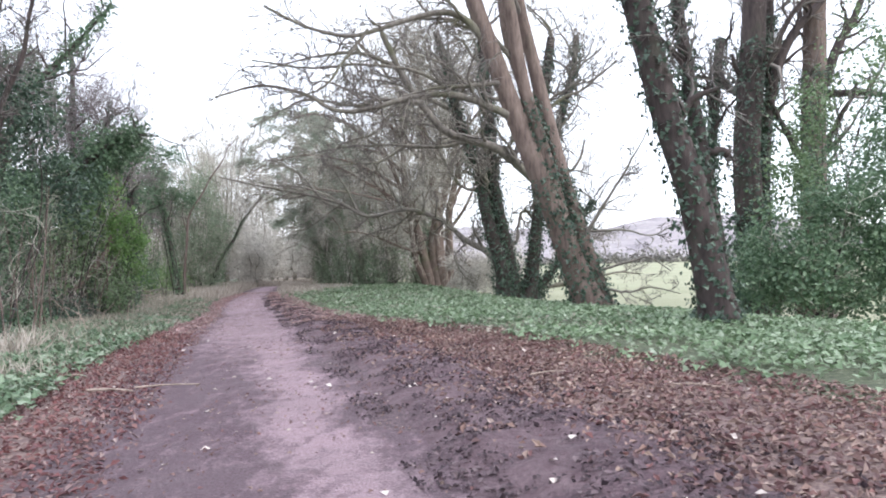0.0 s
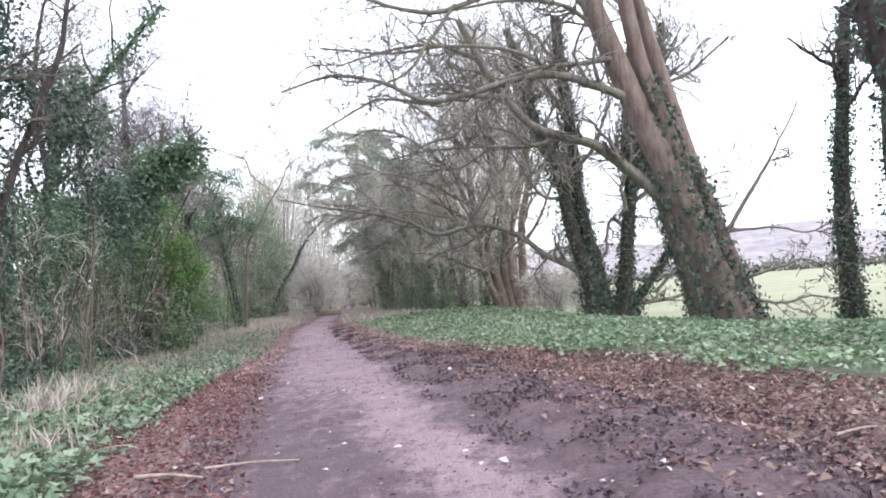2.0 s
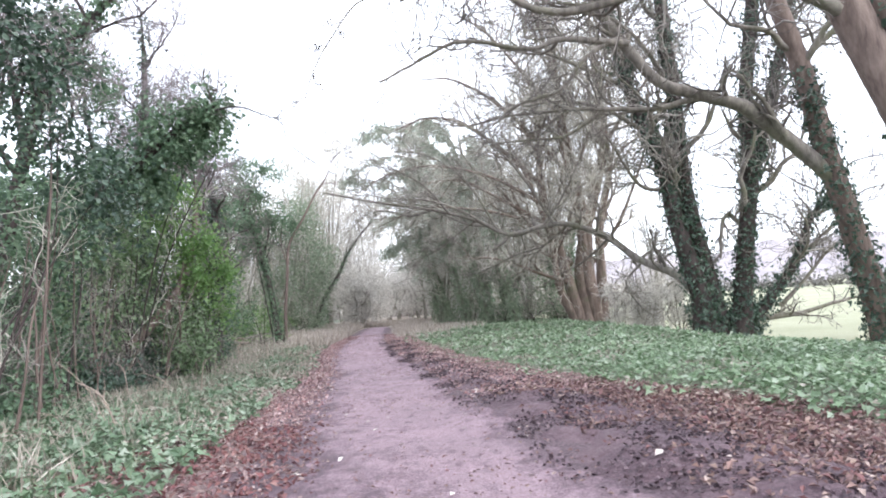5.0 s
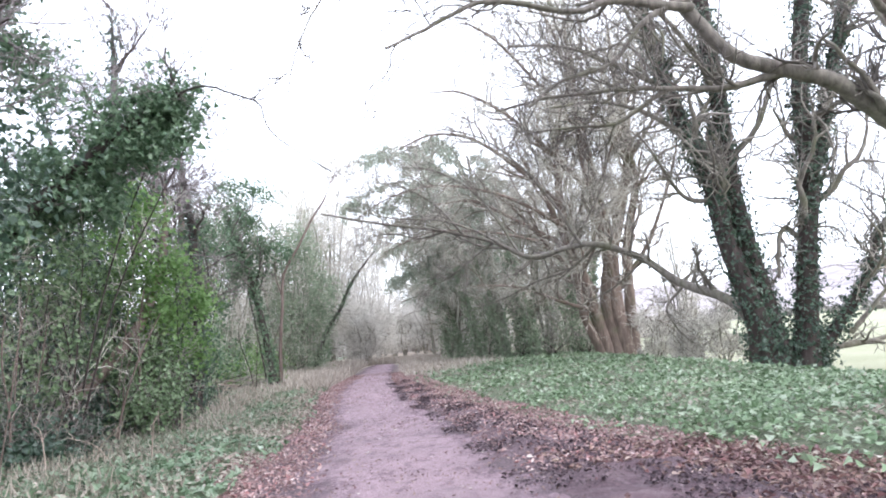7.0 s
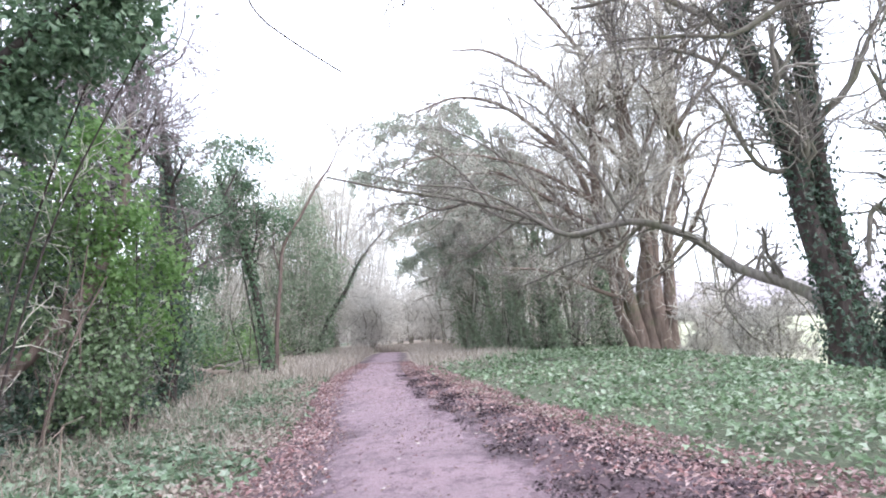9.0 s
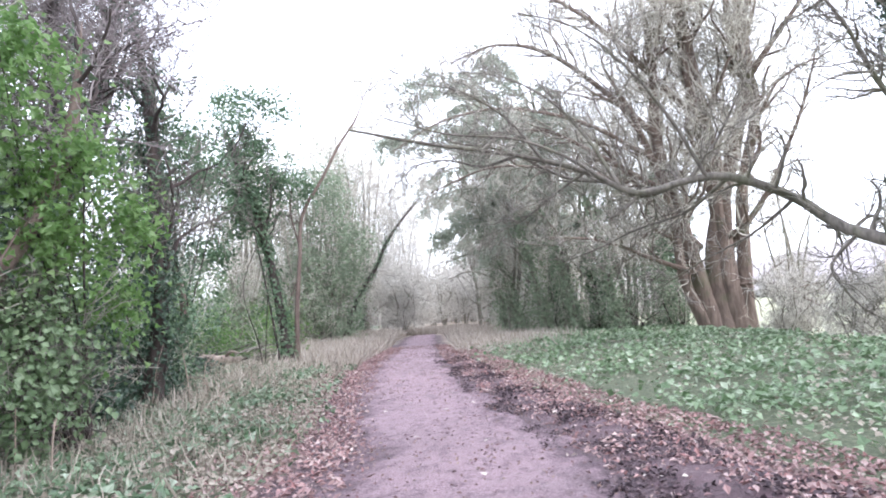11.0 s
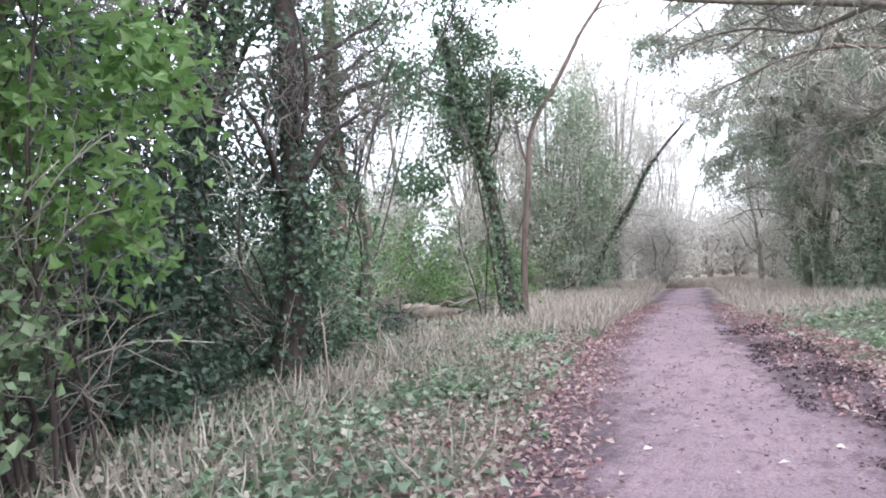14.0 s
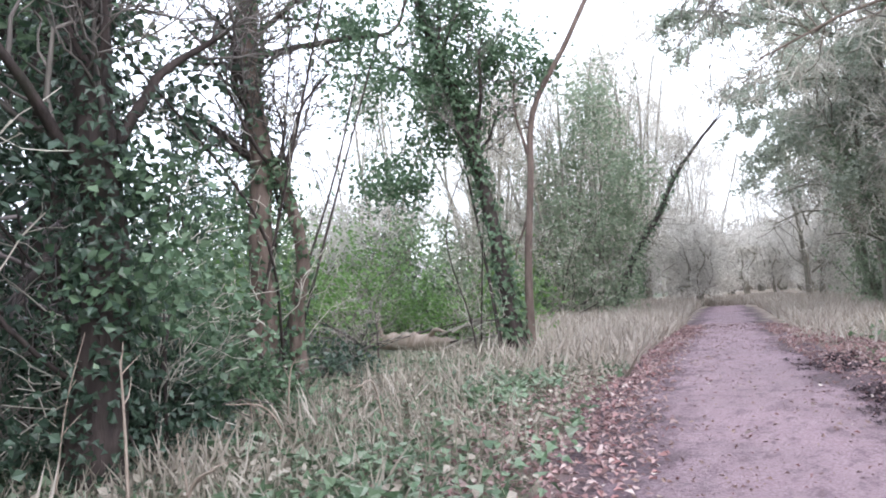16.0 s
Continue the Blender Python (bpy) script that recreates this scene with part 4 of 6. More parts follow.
big_tree("twiggy_tree", "tall tree with a dense purplish mass of bare twigs and ivy",
         [([(-16.2, 28.6, -0.1), (-15.7, 28.4, 2.5), (-15.2, 28.1, 5.5), (-15.0, 27.8, 8.5), (-14.9, 27.6, 11.5)], 0.24, 0.07),
          ([(-15.7, 28.4, 2.5), (-14.6, 28.2, 4.8), (-13.9, 28.0, 6.8), (-13.5, 27.9, 8.6)], 0.14, 0.05),
          ([(-15.5, 28.3, 3.5), (-16.6, 27.9, 6.0), (-17.0, 27.6, 8.6)], 0.13, 0.05)],
         [([(-14.4, 28.1, 5.2), (-13.6, 27.2, 5.7), (-12.6, 26.4, 5.8), (-11.6, 25.6, 5.6)], 0.07, 0.02, 1.4), ([(-14.8, 28.2, 4.6), (-13.8, 26.9, 4.9), (-13.0, 25.6, 4.9), (-12.2, 24.4, 4.7)], 0.06, 0.02, 1.3)],
         M_BARK_DARK, M_BARK_DARK, M_TWIG_PLUM, ivy=150, ivy_mat=M_IVY_DARK, second=15, third=6, fourth=4, reach=1.9, ivy_spread=0.3, low=0.2)
shrub("ivy_bush", "dense ivy crown high on a dark trunk", (-10.1, 15.4), [((-9.9, 15.8, 4.8), (1.0, 0.9, 1.3), 34), ((-10.5, 15.0, 6.6), (1.0, 0.8, 1.2), 24), ((-9.3, 16.5, 3.6), (0.7, 0.7, 0.8), 16)], M_IVY_DARK, per=70, size=0.09, blur=0.22, stems=6, category="ivy", droop=0.4)
thicket = [
    ((-8.6, 6.5), [((-9.4, 6.5, 1.6), (1.2, 1.6, 1.6), 50), ((-9.8, 7.0, 3.8), (1.2, 1.5, 1.4), 34)], M_IVY, "dark green thicket of holly and bramble beside the verge"),
    ((-9.6, 10.5), [((-10.3, 10.5, 1.5), (1.2, 1.8, 1.5), 55), ((-10.9, 10.8, 3.9), (1.2, 1.6, 1.6), 40)], M_IVY, "dark ivy-covered thicket beside the verge"),
    ((-10.6, 14.6), [((-11.3, 14.6, 1.4), (1.1, 1.7, 1.4), 55), ((-11.9, 14.8, 3.6), (1.3, 1.6, 1.3), 40)], M_IVY, "mixed evergreen thicket with bare stems beneath"),
    ((-11.2, 18.0), [((-11.7, 18.2, 1.3), (1.0, 1.5, 1.3), 46), ((-11.5, 18.3, 3.2), (1.1, 1.2, 1.0), 34)], M_IVY, "ivy-hung evergreen shrub with brown bare stems"),
    ((-11.9, 20.8), [((-12.3, 20.9, 1.6), (0.9, 1.0, 1.5), 40), ((-12.0, 21.0, 3.2), (0.9, 0.9, 0.8), 24)], M_SHRUB, "hanging curtain of green ivy and bare stems"),
]
for foot, clumps, mat, label in thicket:
    shrub("thicket_shrub", label, foot, clumps, mat, per=58, size=0.088, stems=12, droop=0.4, twig_mat=M_TWIG_MID)
shrub("bright_green_shrub", "bright yellow-green leafy shrub leaning over the verge", (-11.2, 23.8),
      [((-11.7, 23.3, 4.4), (0.75, 0.6, 0.8), 24), ((-11.2, 23.5, 3.3), (0.6, 0.55, 0.45), 22), ((-10.75, 24.1, 2.5), (0.35, 0.35, 0.35), 13), ((-11.3, 23.4, 2.4), (0.65, 0.5, 0.4), 20), ((-10.85, 23.8, 1.75), (0.3, 0.35, 0.4), 9), ((-12.1, 23.0, 3.2), (0.6, 0.6, 0.8), 14)], M_BRIGHT, per=48, size=0.092, blur=0.17, stems=10, twig_mat=M_TWIG_MID, verts=LOBED_V, faces=LOBED_F, droop=0.5)
shrub("olive_shrub", "dull olive-green shrub with tangled bare stems below", (-11.2, 23.3),
      [((-11.35, 23.1, 1.1), (0.8, 0.65, 0.85), 44), ((-11.9, 22.8, 2.2), (0.8, 0.8, 1.2), 36), ((-10.9, 22.6, 0.6), (0.6, 0.6, 0.45), 16)], M_SHRUB, per=70, size=0.075, blur=0.19, stems=10, droop=0.2, twig_mat=M_TWIG_DARK)
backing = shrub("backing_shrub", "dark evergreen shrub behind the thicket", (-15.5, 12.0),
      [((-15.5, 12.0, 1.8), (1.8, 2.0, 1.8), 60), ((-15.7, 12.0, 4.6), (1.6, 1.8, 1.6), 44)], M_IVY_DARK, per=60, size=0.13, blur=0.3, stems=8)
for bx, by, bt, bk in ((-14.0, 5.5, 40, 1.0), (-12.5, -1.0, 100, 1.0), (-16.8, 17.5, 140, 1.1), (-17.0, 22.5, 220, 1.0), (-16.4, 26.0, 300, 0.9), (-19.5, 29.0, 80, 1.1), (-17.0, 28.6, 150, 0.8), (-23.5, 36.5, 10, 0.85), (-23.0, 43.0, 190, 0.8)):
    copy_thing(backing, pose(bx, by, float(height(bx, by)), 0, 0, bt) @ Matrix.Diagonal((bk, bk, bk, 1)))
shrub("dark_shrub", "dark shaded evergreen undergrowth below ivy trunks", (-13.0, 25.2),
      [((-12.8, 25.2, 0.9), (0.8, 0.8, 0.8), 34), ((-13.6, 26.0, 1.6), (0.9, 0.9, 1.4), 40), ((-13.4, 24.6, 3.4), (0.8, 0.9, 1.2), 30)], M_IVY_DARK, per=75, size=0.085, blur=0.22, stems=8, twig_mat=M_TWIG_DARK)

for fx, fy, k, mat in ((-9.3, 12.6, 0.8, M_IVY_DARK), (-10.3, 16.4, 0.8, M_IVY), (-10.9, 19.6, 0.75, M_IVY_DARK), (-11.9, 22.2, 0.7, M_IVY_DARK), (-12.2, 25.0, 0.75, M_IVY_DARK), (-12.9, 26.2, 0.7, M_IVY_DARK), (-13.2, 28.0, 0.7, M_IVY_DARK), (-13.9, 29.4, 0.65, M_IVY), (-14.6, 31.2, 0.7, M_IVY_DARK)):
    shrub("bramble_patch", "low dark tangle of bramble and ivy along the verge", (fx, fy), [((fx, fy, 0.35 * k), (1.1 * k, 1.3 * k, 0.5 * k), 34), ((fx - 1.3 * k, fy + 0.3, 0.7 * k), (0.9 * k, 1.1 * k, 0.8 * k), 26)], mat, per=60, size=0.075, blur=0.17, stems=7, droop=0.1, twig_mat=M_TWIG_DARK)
shrub("dark_shrub", "low dark ivy and bramble between two ivy-clad trunks", (-13.8, 28.6),
      [((-13.7, 28.6, 0.7), (0.7, 0.8, 0.6), 28), ((-15.0, 29.0, 0.9), (1.2, 0.8, 0.8), 34)], M_IVY, per=70, size=0.085, blur=0.22, stems=7)
light_backing = shrub("light_backing_shrub", "pale green loose-leaved shrub behind ivy-clad trunks", (-18.6, 33.4),
      [((-18.6, 33.4, 1.2), (1.5, 1.3, 1.2), 46), ((-18.6, 33.4, 2.5), (1.2, 1.1, 0.7), 18)], M_SHRUB, per=60, size=0.11, blur=0.27, stems=7)
for bx, by, bt, bk in ((-20.6, 36.5, 60, 0.75), (-17.4, 31.0, 130, 0.6), (-22.0, 41.0, 200, 0.9), (-19.6, 45.0, 280, 1.0), (-20.0, 30.5, 330, 0.7), (-18.4, 24.6, 20, 0.9), (-26.0, 35.0, 100, 0.8), (-19.4, 40.6, 45, 1.1), (-17.9, 33.0, 290, 0.75), (-22.4, 33.2, 160, 1.1)):
    copy_thing(light_backing, pose(bx, by, float(height(bx, by)), 0, 0, bt) @ Matrix.Diagonal((bk, bk, bk, 1)))
shrub("ivy_bush", "hanging ivy leaves round bare-barked trunks with sky between", (-14.4, 30.2),
      [((-14.3, 30.1, 4.6), (1.0, 0.8, 0.8), 12), ((-13.6, 30.6, 5.8), (1.2, 0.8, 0.7), 13), ((-13.0, 27.1, 3.8), (0.9, 0.7, 1.0), 15), ((-12.2, 27.4, 1.6), (0.45, 0.4, 0.8), 16), ((-13.2, 29.0, 4.9), (0.9, 0.9, 0.5), 7), ((-14.8, 30.4, 2.4), (0.5, 0.5, 0.8), 10), ((-12.9, 27.6, 5.0), (1.2, 0.8, 1.0), 14), ((-14.0, 31.6, 5.0), (0.7, 0.8, 0.7), 14)], M_IVY, per=80, size=0.072, blur=0.2, stems=5, category="ivy")
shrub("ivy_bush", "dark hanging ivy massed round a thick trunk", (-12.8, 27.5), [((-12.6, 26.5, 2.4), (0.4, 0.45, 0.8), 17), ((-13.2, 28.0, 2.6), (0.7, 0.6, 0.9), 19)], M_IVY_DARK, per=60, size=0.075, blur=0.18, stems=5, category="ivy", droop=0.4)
shrub("green_undergrowth", "sunlit green undergrowth behind the fallen log", (-16.6, 34.5),
      [((-17.0, 33.6, 0.9), (0.8, 0.8, 0.9), 30), ((-16.0, 31.8, 1.2), (0.6, 0.6, 1.0), 22), ((-17.6, 38.0, 1.0), (1.3, 0.8, 1.0), 44), ((-15.6, 38.6, 0.9), (0.9, 0.6, 0.8), 20), ((-18.2, 35.5, 1.5), (1.5, 1.2, 1.4), 50), ((-20.5, 37.0, 1.5), (2.0, 1.5, 1.4), 40), ((-17.5, 41.5, 1.2), (1.6, 1.2, 1.1), 36)], M_BRIGHT, per=40, size=0.09, blur=0.28, stems=12, droop=0.5, twig_mat=M_TWIG_MID)

big_tree("ivy_trunk_tree", "thick dark trunk swathed in ivy beside the verge",
         [([(-12.6, 27.1, -0.1), (-12.4, 27.1, 1.0), (-12.35, 27.1, 1.7), (-12.3, 27.0, 2.4), (-12.3, 27.0, 3.5), (-12.4, 27.0, 5.0), (-12.7, 27.0, 7.0)], 0.17, 0.09)],
         [([(-12.3, 27.0, 2.5), (-12.0, 26.9, 3.0), (-11.9, 26.8, 3.5), (-11.9, 26.6, 4.2)], 0.04, 0.015)],
         M_BARK_DARK, M_BARK_DARK, M_TWIG_DARK, ivy=480, ivy_mat=M_IVY_DARK, second=8, third=5, reach=1.1, limb_reach=0.6, ivy_spread=0.2, ivy_size=0.065)
big_tree("bare_bark_tree", "grey-brown trunk with bare bark and a short dark side limb",
         [([(-14.6, 30.3, -0.1), (-14.5, 30.3, 1.1), (-14.4, 30.2, 2.0), (-14.35, 30.2, 3.1), (-14.4, 30.1, 4.0), (-14.35, 30.1, 4.9), (-14.3, 30.0, 5.9), (-14.3, 30.0, 7.5)], 0.17, 0.09),
          ([(-14.2, 30.6, -0.1), (-14.15, 30.5, 1.0), (-14.0, 30.5, 1.7), (-14.1, 30.4, 2.5), (-14.2, 30.3, 2.8), (-14.4, 30.2, 3.0)], 0.10, 0.06)],
         [([(-14.4, 30.15, 2.95), (-14.6, 30.0, 3.2), (-14.7, 29.9, 3.3), (-15.0, 29.7, 3.6)], 0.07, 0.04),
          ([(-14.4, 30.1, 4.2), (-14.5, 30.9, 4.6), (-14.3, 31.9, 5.0), (-14.15, 32.8, 5.35), (-13.9, 32.9, 5.9), (-13.6, 33.0, 6.6)], 0.05, 0.02, 0.7)],
         M_BARK_BROWN, M_BARK_DARK, M_TWIG_DARK, ivy=120, ivy_mat=M_IVY, second=8, third=5, reach=1.0, limb_reach=0.6, ivy_size=0.085)
big_tree("arched_ivy_tree", "slender arching trunk clothed in ivy beside the path",
         [([(-13.7, 35.3, -0.1), (-13.8, 35.2, 1.2), (-14.0, 35.1, 2.7), (-14.2, 34.9, 3.9), (-14.4, 34.8, 4.9), (-14.7, 34.6, 5.8), (-15.0, 34.4, 6.9)], 0.16, 0.06)],
         [([(-14.3, 34.8, 4.6), (-15.0, 34.9, 5.3), (-15.9, 35.1, 5.8), (-16.6, 35.2, 6.5)], 0.05, 0.02)],
         M_BARK_DARK, M_BARK_DARK, M_TWIG_DARK, ivy=300, ivy_mat=M_IVY, second=7, third=4, reach=1.1, limb_reach=0.7, ivy_spread=0.14, ivy_size=0.10)
shrub("ivy_bush", "rounded ivy crown with gaps of sky round an arched trunk", (-14.2, 35.0),
      [((-15.0, 35.0, 4.6), (1.0, 1.0, 0.9), 44), ((-14.5, 35.2, 6.0), (1.3, 1.0, 1.0), 54), ((-15.9, 34.8, 3.5), (0.7, 0.8, 0.6), 22), ((-13.4, 35.4, 5.2), (0.6, 0.6, 0.7), 20), ((-14.2, 34.6, 7.4), (1.3, 1.0, 0.7), 30), ((-16.4, 34.6, 5.6), (0.8, 0.8, 0.9), 22)], M_IVY, per=75, size=0.085, blur=0.2, stems=4, category="ivy")
big_tree("slender_tree", "slender bare leaning sapling beside an arched ivy trunk",
         [([(-13.55, 35.5, -0.1), (-13.45, 35.4, 1.6), (-13.3, 35.4, 3.1), (-13.2, 35.5, 4.4), (-12.6, 35.7, 5.5), (-12.1, 35.9, 6.5), (-11.6, 36.1, 7.3), (-11.2, 36.2, 8.3)], 0.075, 0.03)],
         [([(-13.35, 35.4, 2.6), (-13.55, 35.4, 2.1), (-13.75, 35.4, 1.6)], 0.02, 0.012), ([(-13.3, 35.4, 3.6), (-13.5, 35.3, 4.6), (-13.45, 35.3, 5.6)], 0.03, 0.012)], M_BARK_BROWN, M_BARK_BROWN, M_TWIG, second=6, third=4, reach=0.9, limb_reach=0.5)
big_tree("leaning_sapling", "thin ivy-flecked sapling leaning over the path",
         [([(-17.0, 49.2, 0.0), (-16.2, 49.5, 2.3), (-15.3, 49.9, 3.8), (-14.7, 50.1, 5.1), (-13.8, 50.5, 6.4), (-12.8, 50.8, 7.6)], 0.13, 0.05)], [], M_BARK_DARK, M_BARK_DARK, M_TWIG, ivy=60, ivy_mat=M_IVY, ivy_to=0.7, second=8, third=5, reach=1.2, fine=0.01)


def generic_tree(name, label, tall, mat, twig_mat, ivy=0, ivy_mat=None, stems=2, bushy=0, fine=0.014, second=10, third=6, fourth=4, reach=2.0, x=0.0, y=0.0, girth=0.2, splay=0.35, low=0.25, knots=(4, 3, 5, 4, 3)):
    st = []
    for i in range(stems):
        a = 6.28 * i / stems + rng.uniform(-0.5, 0.5)
        k = splay * rng.uniform(0.5, 1.4)
        sx, sy = math.cos(a) * k, math.sin(a) * k
        top = tall * rng.uniform(0.75, 1.1)
        st.append(([(x + sx * 0.6, y + sy * 0.6, 0.0), (x + sx, y + sy, top * 0.2), (x + sx * 2 + rng.normal(0, 0.25), y + sy * 2, top * 0.45), (x + sx * 3 + rng.normal(0, 0.4), y + sy * 3, top * 0.72), (x + sx * 4.5, y + sy * 4.5, top)], girth * rng.uniform(0.7, 1.2), 0.03))
    limbs = []
    for i in range(bushy):
        a = rng.uniform(0, 6.28)
        c, s = math.cos(a), math.sin(a)
        z0 = tall * rng.uniform(0.06, 0.35)
        w = tall * 0.11
        limbs.append(([(x, y, z0), (x + c * w, y + s * w, z0 + w * 0.8), (x + c * w * 2, y + s * w * 2, z0 + w * 1.1), (x + c * w * 3, y + s * w * 3, z0 + w * 0.8)], girth * 0.4, 0.02))
    return big_tree(name, label, st, limbs, mat, mat, twig_mat, ivy=ivy, ivy_mat=ivy_mat, ivy_to=0.6, second=second, third=third, fourth=fourth, reach=reach, limb_reach=reach * 0.85, fine=fine, ivy_size=0.17, ivy_spread=0.22, low=low, knots=knots)


def plant_row(ob, spots):
    """Copies of a tree at (x, y, turn, scale)."""
    for x, y, turn, k in spots:
        copy_thing(ob, pose(x, y, float(height(x, y)), 0, 0, turn) @ Matrix.Diagonal((k, k, k, 1)))


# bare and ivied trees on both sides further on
bushy = generic_tree("bare_tree", "bushy bare winter tree with a mass of grey-brown twigs paled for haze", 10.0, M_BARK_GREY, M_TWIG, stems=5, bushy=3, x=-3.4, y=45.0, girth=0.10, second=6, third=4, fourth=3, reach=1.9, fine=0.008)
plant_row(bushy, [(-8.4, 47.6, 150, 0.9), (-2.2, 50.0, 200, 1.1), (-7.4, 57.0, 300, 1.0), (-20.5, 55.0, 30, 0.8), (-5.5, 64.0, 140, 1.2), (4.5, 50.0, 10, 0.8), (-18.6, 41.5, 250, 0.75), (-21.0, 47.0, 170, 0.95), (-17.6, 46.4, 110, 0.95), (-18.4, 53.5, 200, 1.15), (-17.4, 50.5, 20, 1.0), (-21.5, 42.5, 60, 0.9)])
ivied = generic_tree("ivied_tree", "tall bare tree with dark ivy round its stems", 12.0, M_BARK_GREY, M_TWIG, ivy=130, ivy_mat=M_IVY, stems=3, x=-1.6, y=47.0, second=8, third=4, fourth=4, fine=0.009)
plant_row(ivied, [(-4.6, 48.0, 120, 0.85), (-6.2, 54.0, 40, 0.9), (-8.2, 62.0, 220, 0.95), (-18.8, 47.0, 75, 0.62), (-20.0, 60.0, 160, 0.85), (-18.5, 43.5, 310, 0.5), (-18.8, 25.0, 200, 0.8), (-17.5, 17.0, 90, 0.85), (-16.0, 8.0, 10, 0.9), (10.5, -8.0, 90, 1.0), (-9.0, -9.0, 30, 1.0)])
# distant trees and scrub: their pale twig colour stands for haze
distant = generic_tree("distant_tree", "grey-brown bare tree far along the path, paled in colour for haze", 13.0, M_BARK_GREY, M_TWIG_HAZED, stems=4, bushy=4, x=-23.5, y=70.0, fine=0.012, second=7, third=4, fourth=4, reach=2.4, knots=(3, 2, 4, 3, 2), girth=0.12, splay=0.5, low=0.15)
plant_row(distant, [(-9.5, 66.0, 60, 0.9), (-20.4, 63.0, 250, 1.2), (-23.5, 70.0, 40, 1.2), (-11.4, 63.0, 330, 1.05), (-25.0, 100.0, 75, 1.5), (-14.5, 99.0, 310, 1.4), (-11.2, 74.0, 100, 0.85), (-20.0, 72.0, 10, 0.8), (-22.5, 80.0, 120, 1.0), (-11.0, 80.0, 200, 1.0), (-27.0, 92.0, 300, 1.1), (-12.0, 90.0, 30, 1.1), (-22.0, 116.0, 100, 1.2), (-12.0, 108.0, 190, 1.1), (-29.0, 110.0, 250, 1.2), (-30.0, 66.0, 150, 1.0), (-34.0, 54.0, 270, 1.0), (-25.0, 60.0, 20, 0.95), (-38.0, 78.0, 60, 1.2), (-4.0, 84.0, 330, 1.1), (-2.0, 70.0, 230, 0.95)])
scrub = generic_tree("bare_scrub", "tangled bare scrub beside the distant path, paled in colour for haze", 3.4, M_BARK_GREY, M_TWIG_HAZED, stems=6, bushy=2, x=-16.5, y=60.0, fine=0.013, second=6, third=4, fourth=3, reach=1.0, knots=(3, 2, 4, 3, 2), girth=0.04, splay=0.25, low=0.05)
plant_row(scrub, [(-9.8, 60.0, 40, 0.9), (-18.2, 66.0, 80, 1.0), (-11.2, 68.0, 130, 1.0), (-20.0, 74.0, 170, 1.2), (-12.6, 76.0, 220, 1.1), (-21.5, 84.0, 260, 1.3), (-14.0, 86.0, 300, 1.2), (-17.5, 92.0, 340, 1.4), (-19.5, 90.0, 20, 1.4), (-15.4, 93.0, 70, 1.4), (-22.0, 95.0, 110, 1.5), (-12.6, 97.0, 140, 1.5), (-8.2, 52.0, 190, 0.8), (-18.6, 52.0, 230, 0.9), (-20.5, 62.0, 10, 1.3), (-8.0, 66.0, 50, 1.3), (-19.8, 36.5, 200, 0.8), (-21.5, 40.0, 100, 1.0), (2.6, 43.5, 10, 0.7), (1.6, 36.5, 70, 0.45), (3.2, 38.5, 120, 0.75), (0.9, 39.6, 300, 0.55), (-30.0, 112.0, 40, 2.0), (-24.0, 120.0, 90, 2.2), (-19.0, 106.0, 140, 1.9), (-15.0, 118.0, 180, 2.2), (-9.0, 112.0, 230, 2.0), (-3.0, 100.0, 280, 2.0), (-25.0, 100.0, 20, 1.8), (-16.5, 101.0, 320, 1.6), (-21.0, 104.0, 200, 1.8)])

def evergreen(name, label, trunk, boughs, wild, length, mat, size=0.13, per=150):
    """An evergreen with drooping layered boughs: placed ones, and wild ones all round."""
    x, y, _ = trunk[0]
    tree = thing(name, x, y, label, "tree")
    line = curve(trunk, 24)
    under(tree, "trunk", tubes(line[None], np.linspace(0.32, 0.05, 24)[None], 12, 0.06), M_BARK_GREY)
    ways = [curve(p, 12) for p in boughs]
    for i in range(wild):
        k = rng.uniform(0.28, 0.98)
        p = line[int(k * 23)]
        a = rng.uniform(0, 6.28)
        ln = length * (1.25 - k) * rng.uniform(0.7, 1.25)
        d = np.array([math.cos(a), math.sin(a), 0])
        ways.append(curve([p, p + d * ln * 0.4 + np.array([0, 0, 0.25]), p + d * ln * 0.75 + np.array([0, 0, 0.05]), p + d * ln + np.array([0, 0, -0.45])], 12))
    for k, w in enumerate(ways):
        full = k < len(boughs)
        rad = np.linspace(0.05, 0.012, 12)
        bough = under(tree, "bough", tubes(w[None], rad[None], 6, 0.06), M_BARK_GREY)
        b1, q1 = sprout(w[None], rad[None], 20 if full else 12, 1.15 if full else 0.8, 4, 0.15, 0.9, -0.1, 0.2, 0.4, 0.006)
        pts, nrm, sz = [], [], []
        for s in [w, *b1]:
            n = max(12, int((1.5 if full else 1.0) * per * np.linalg.norm(np.diff(s, axis=0), axis=1).sum()))
            a, bb, cc = ivy_on(s, np.full(len(s), 0.01), n, 0.17, size, 0.1, 1.0)
            pts.append(a * np.array([1, 1, 1]) - np.array([0, 0, 1]) * np.abs(rng.normal(0, 0.1, (n, 1)))), nrm.append(bb), sz.append(cc)
        under(bough, "needle_foliage", leaves(np.concatenate(pts), np.concatenate(nrm), np.concatenate(sz)), mat, False, kind="stuff", origin=tree)
    return tree


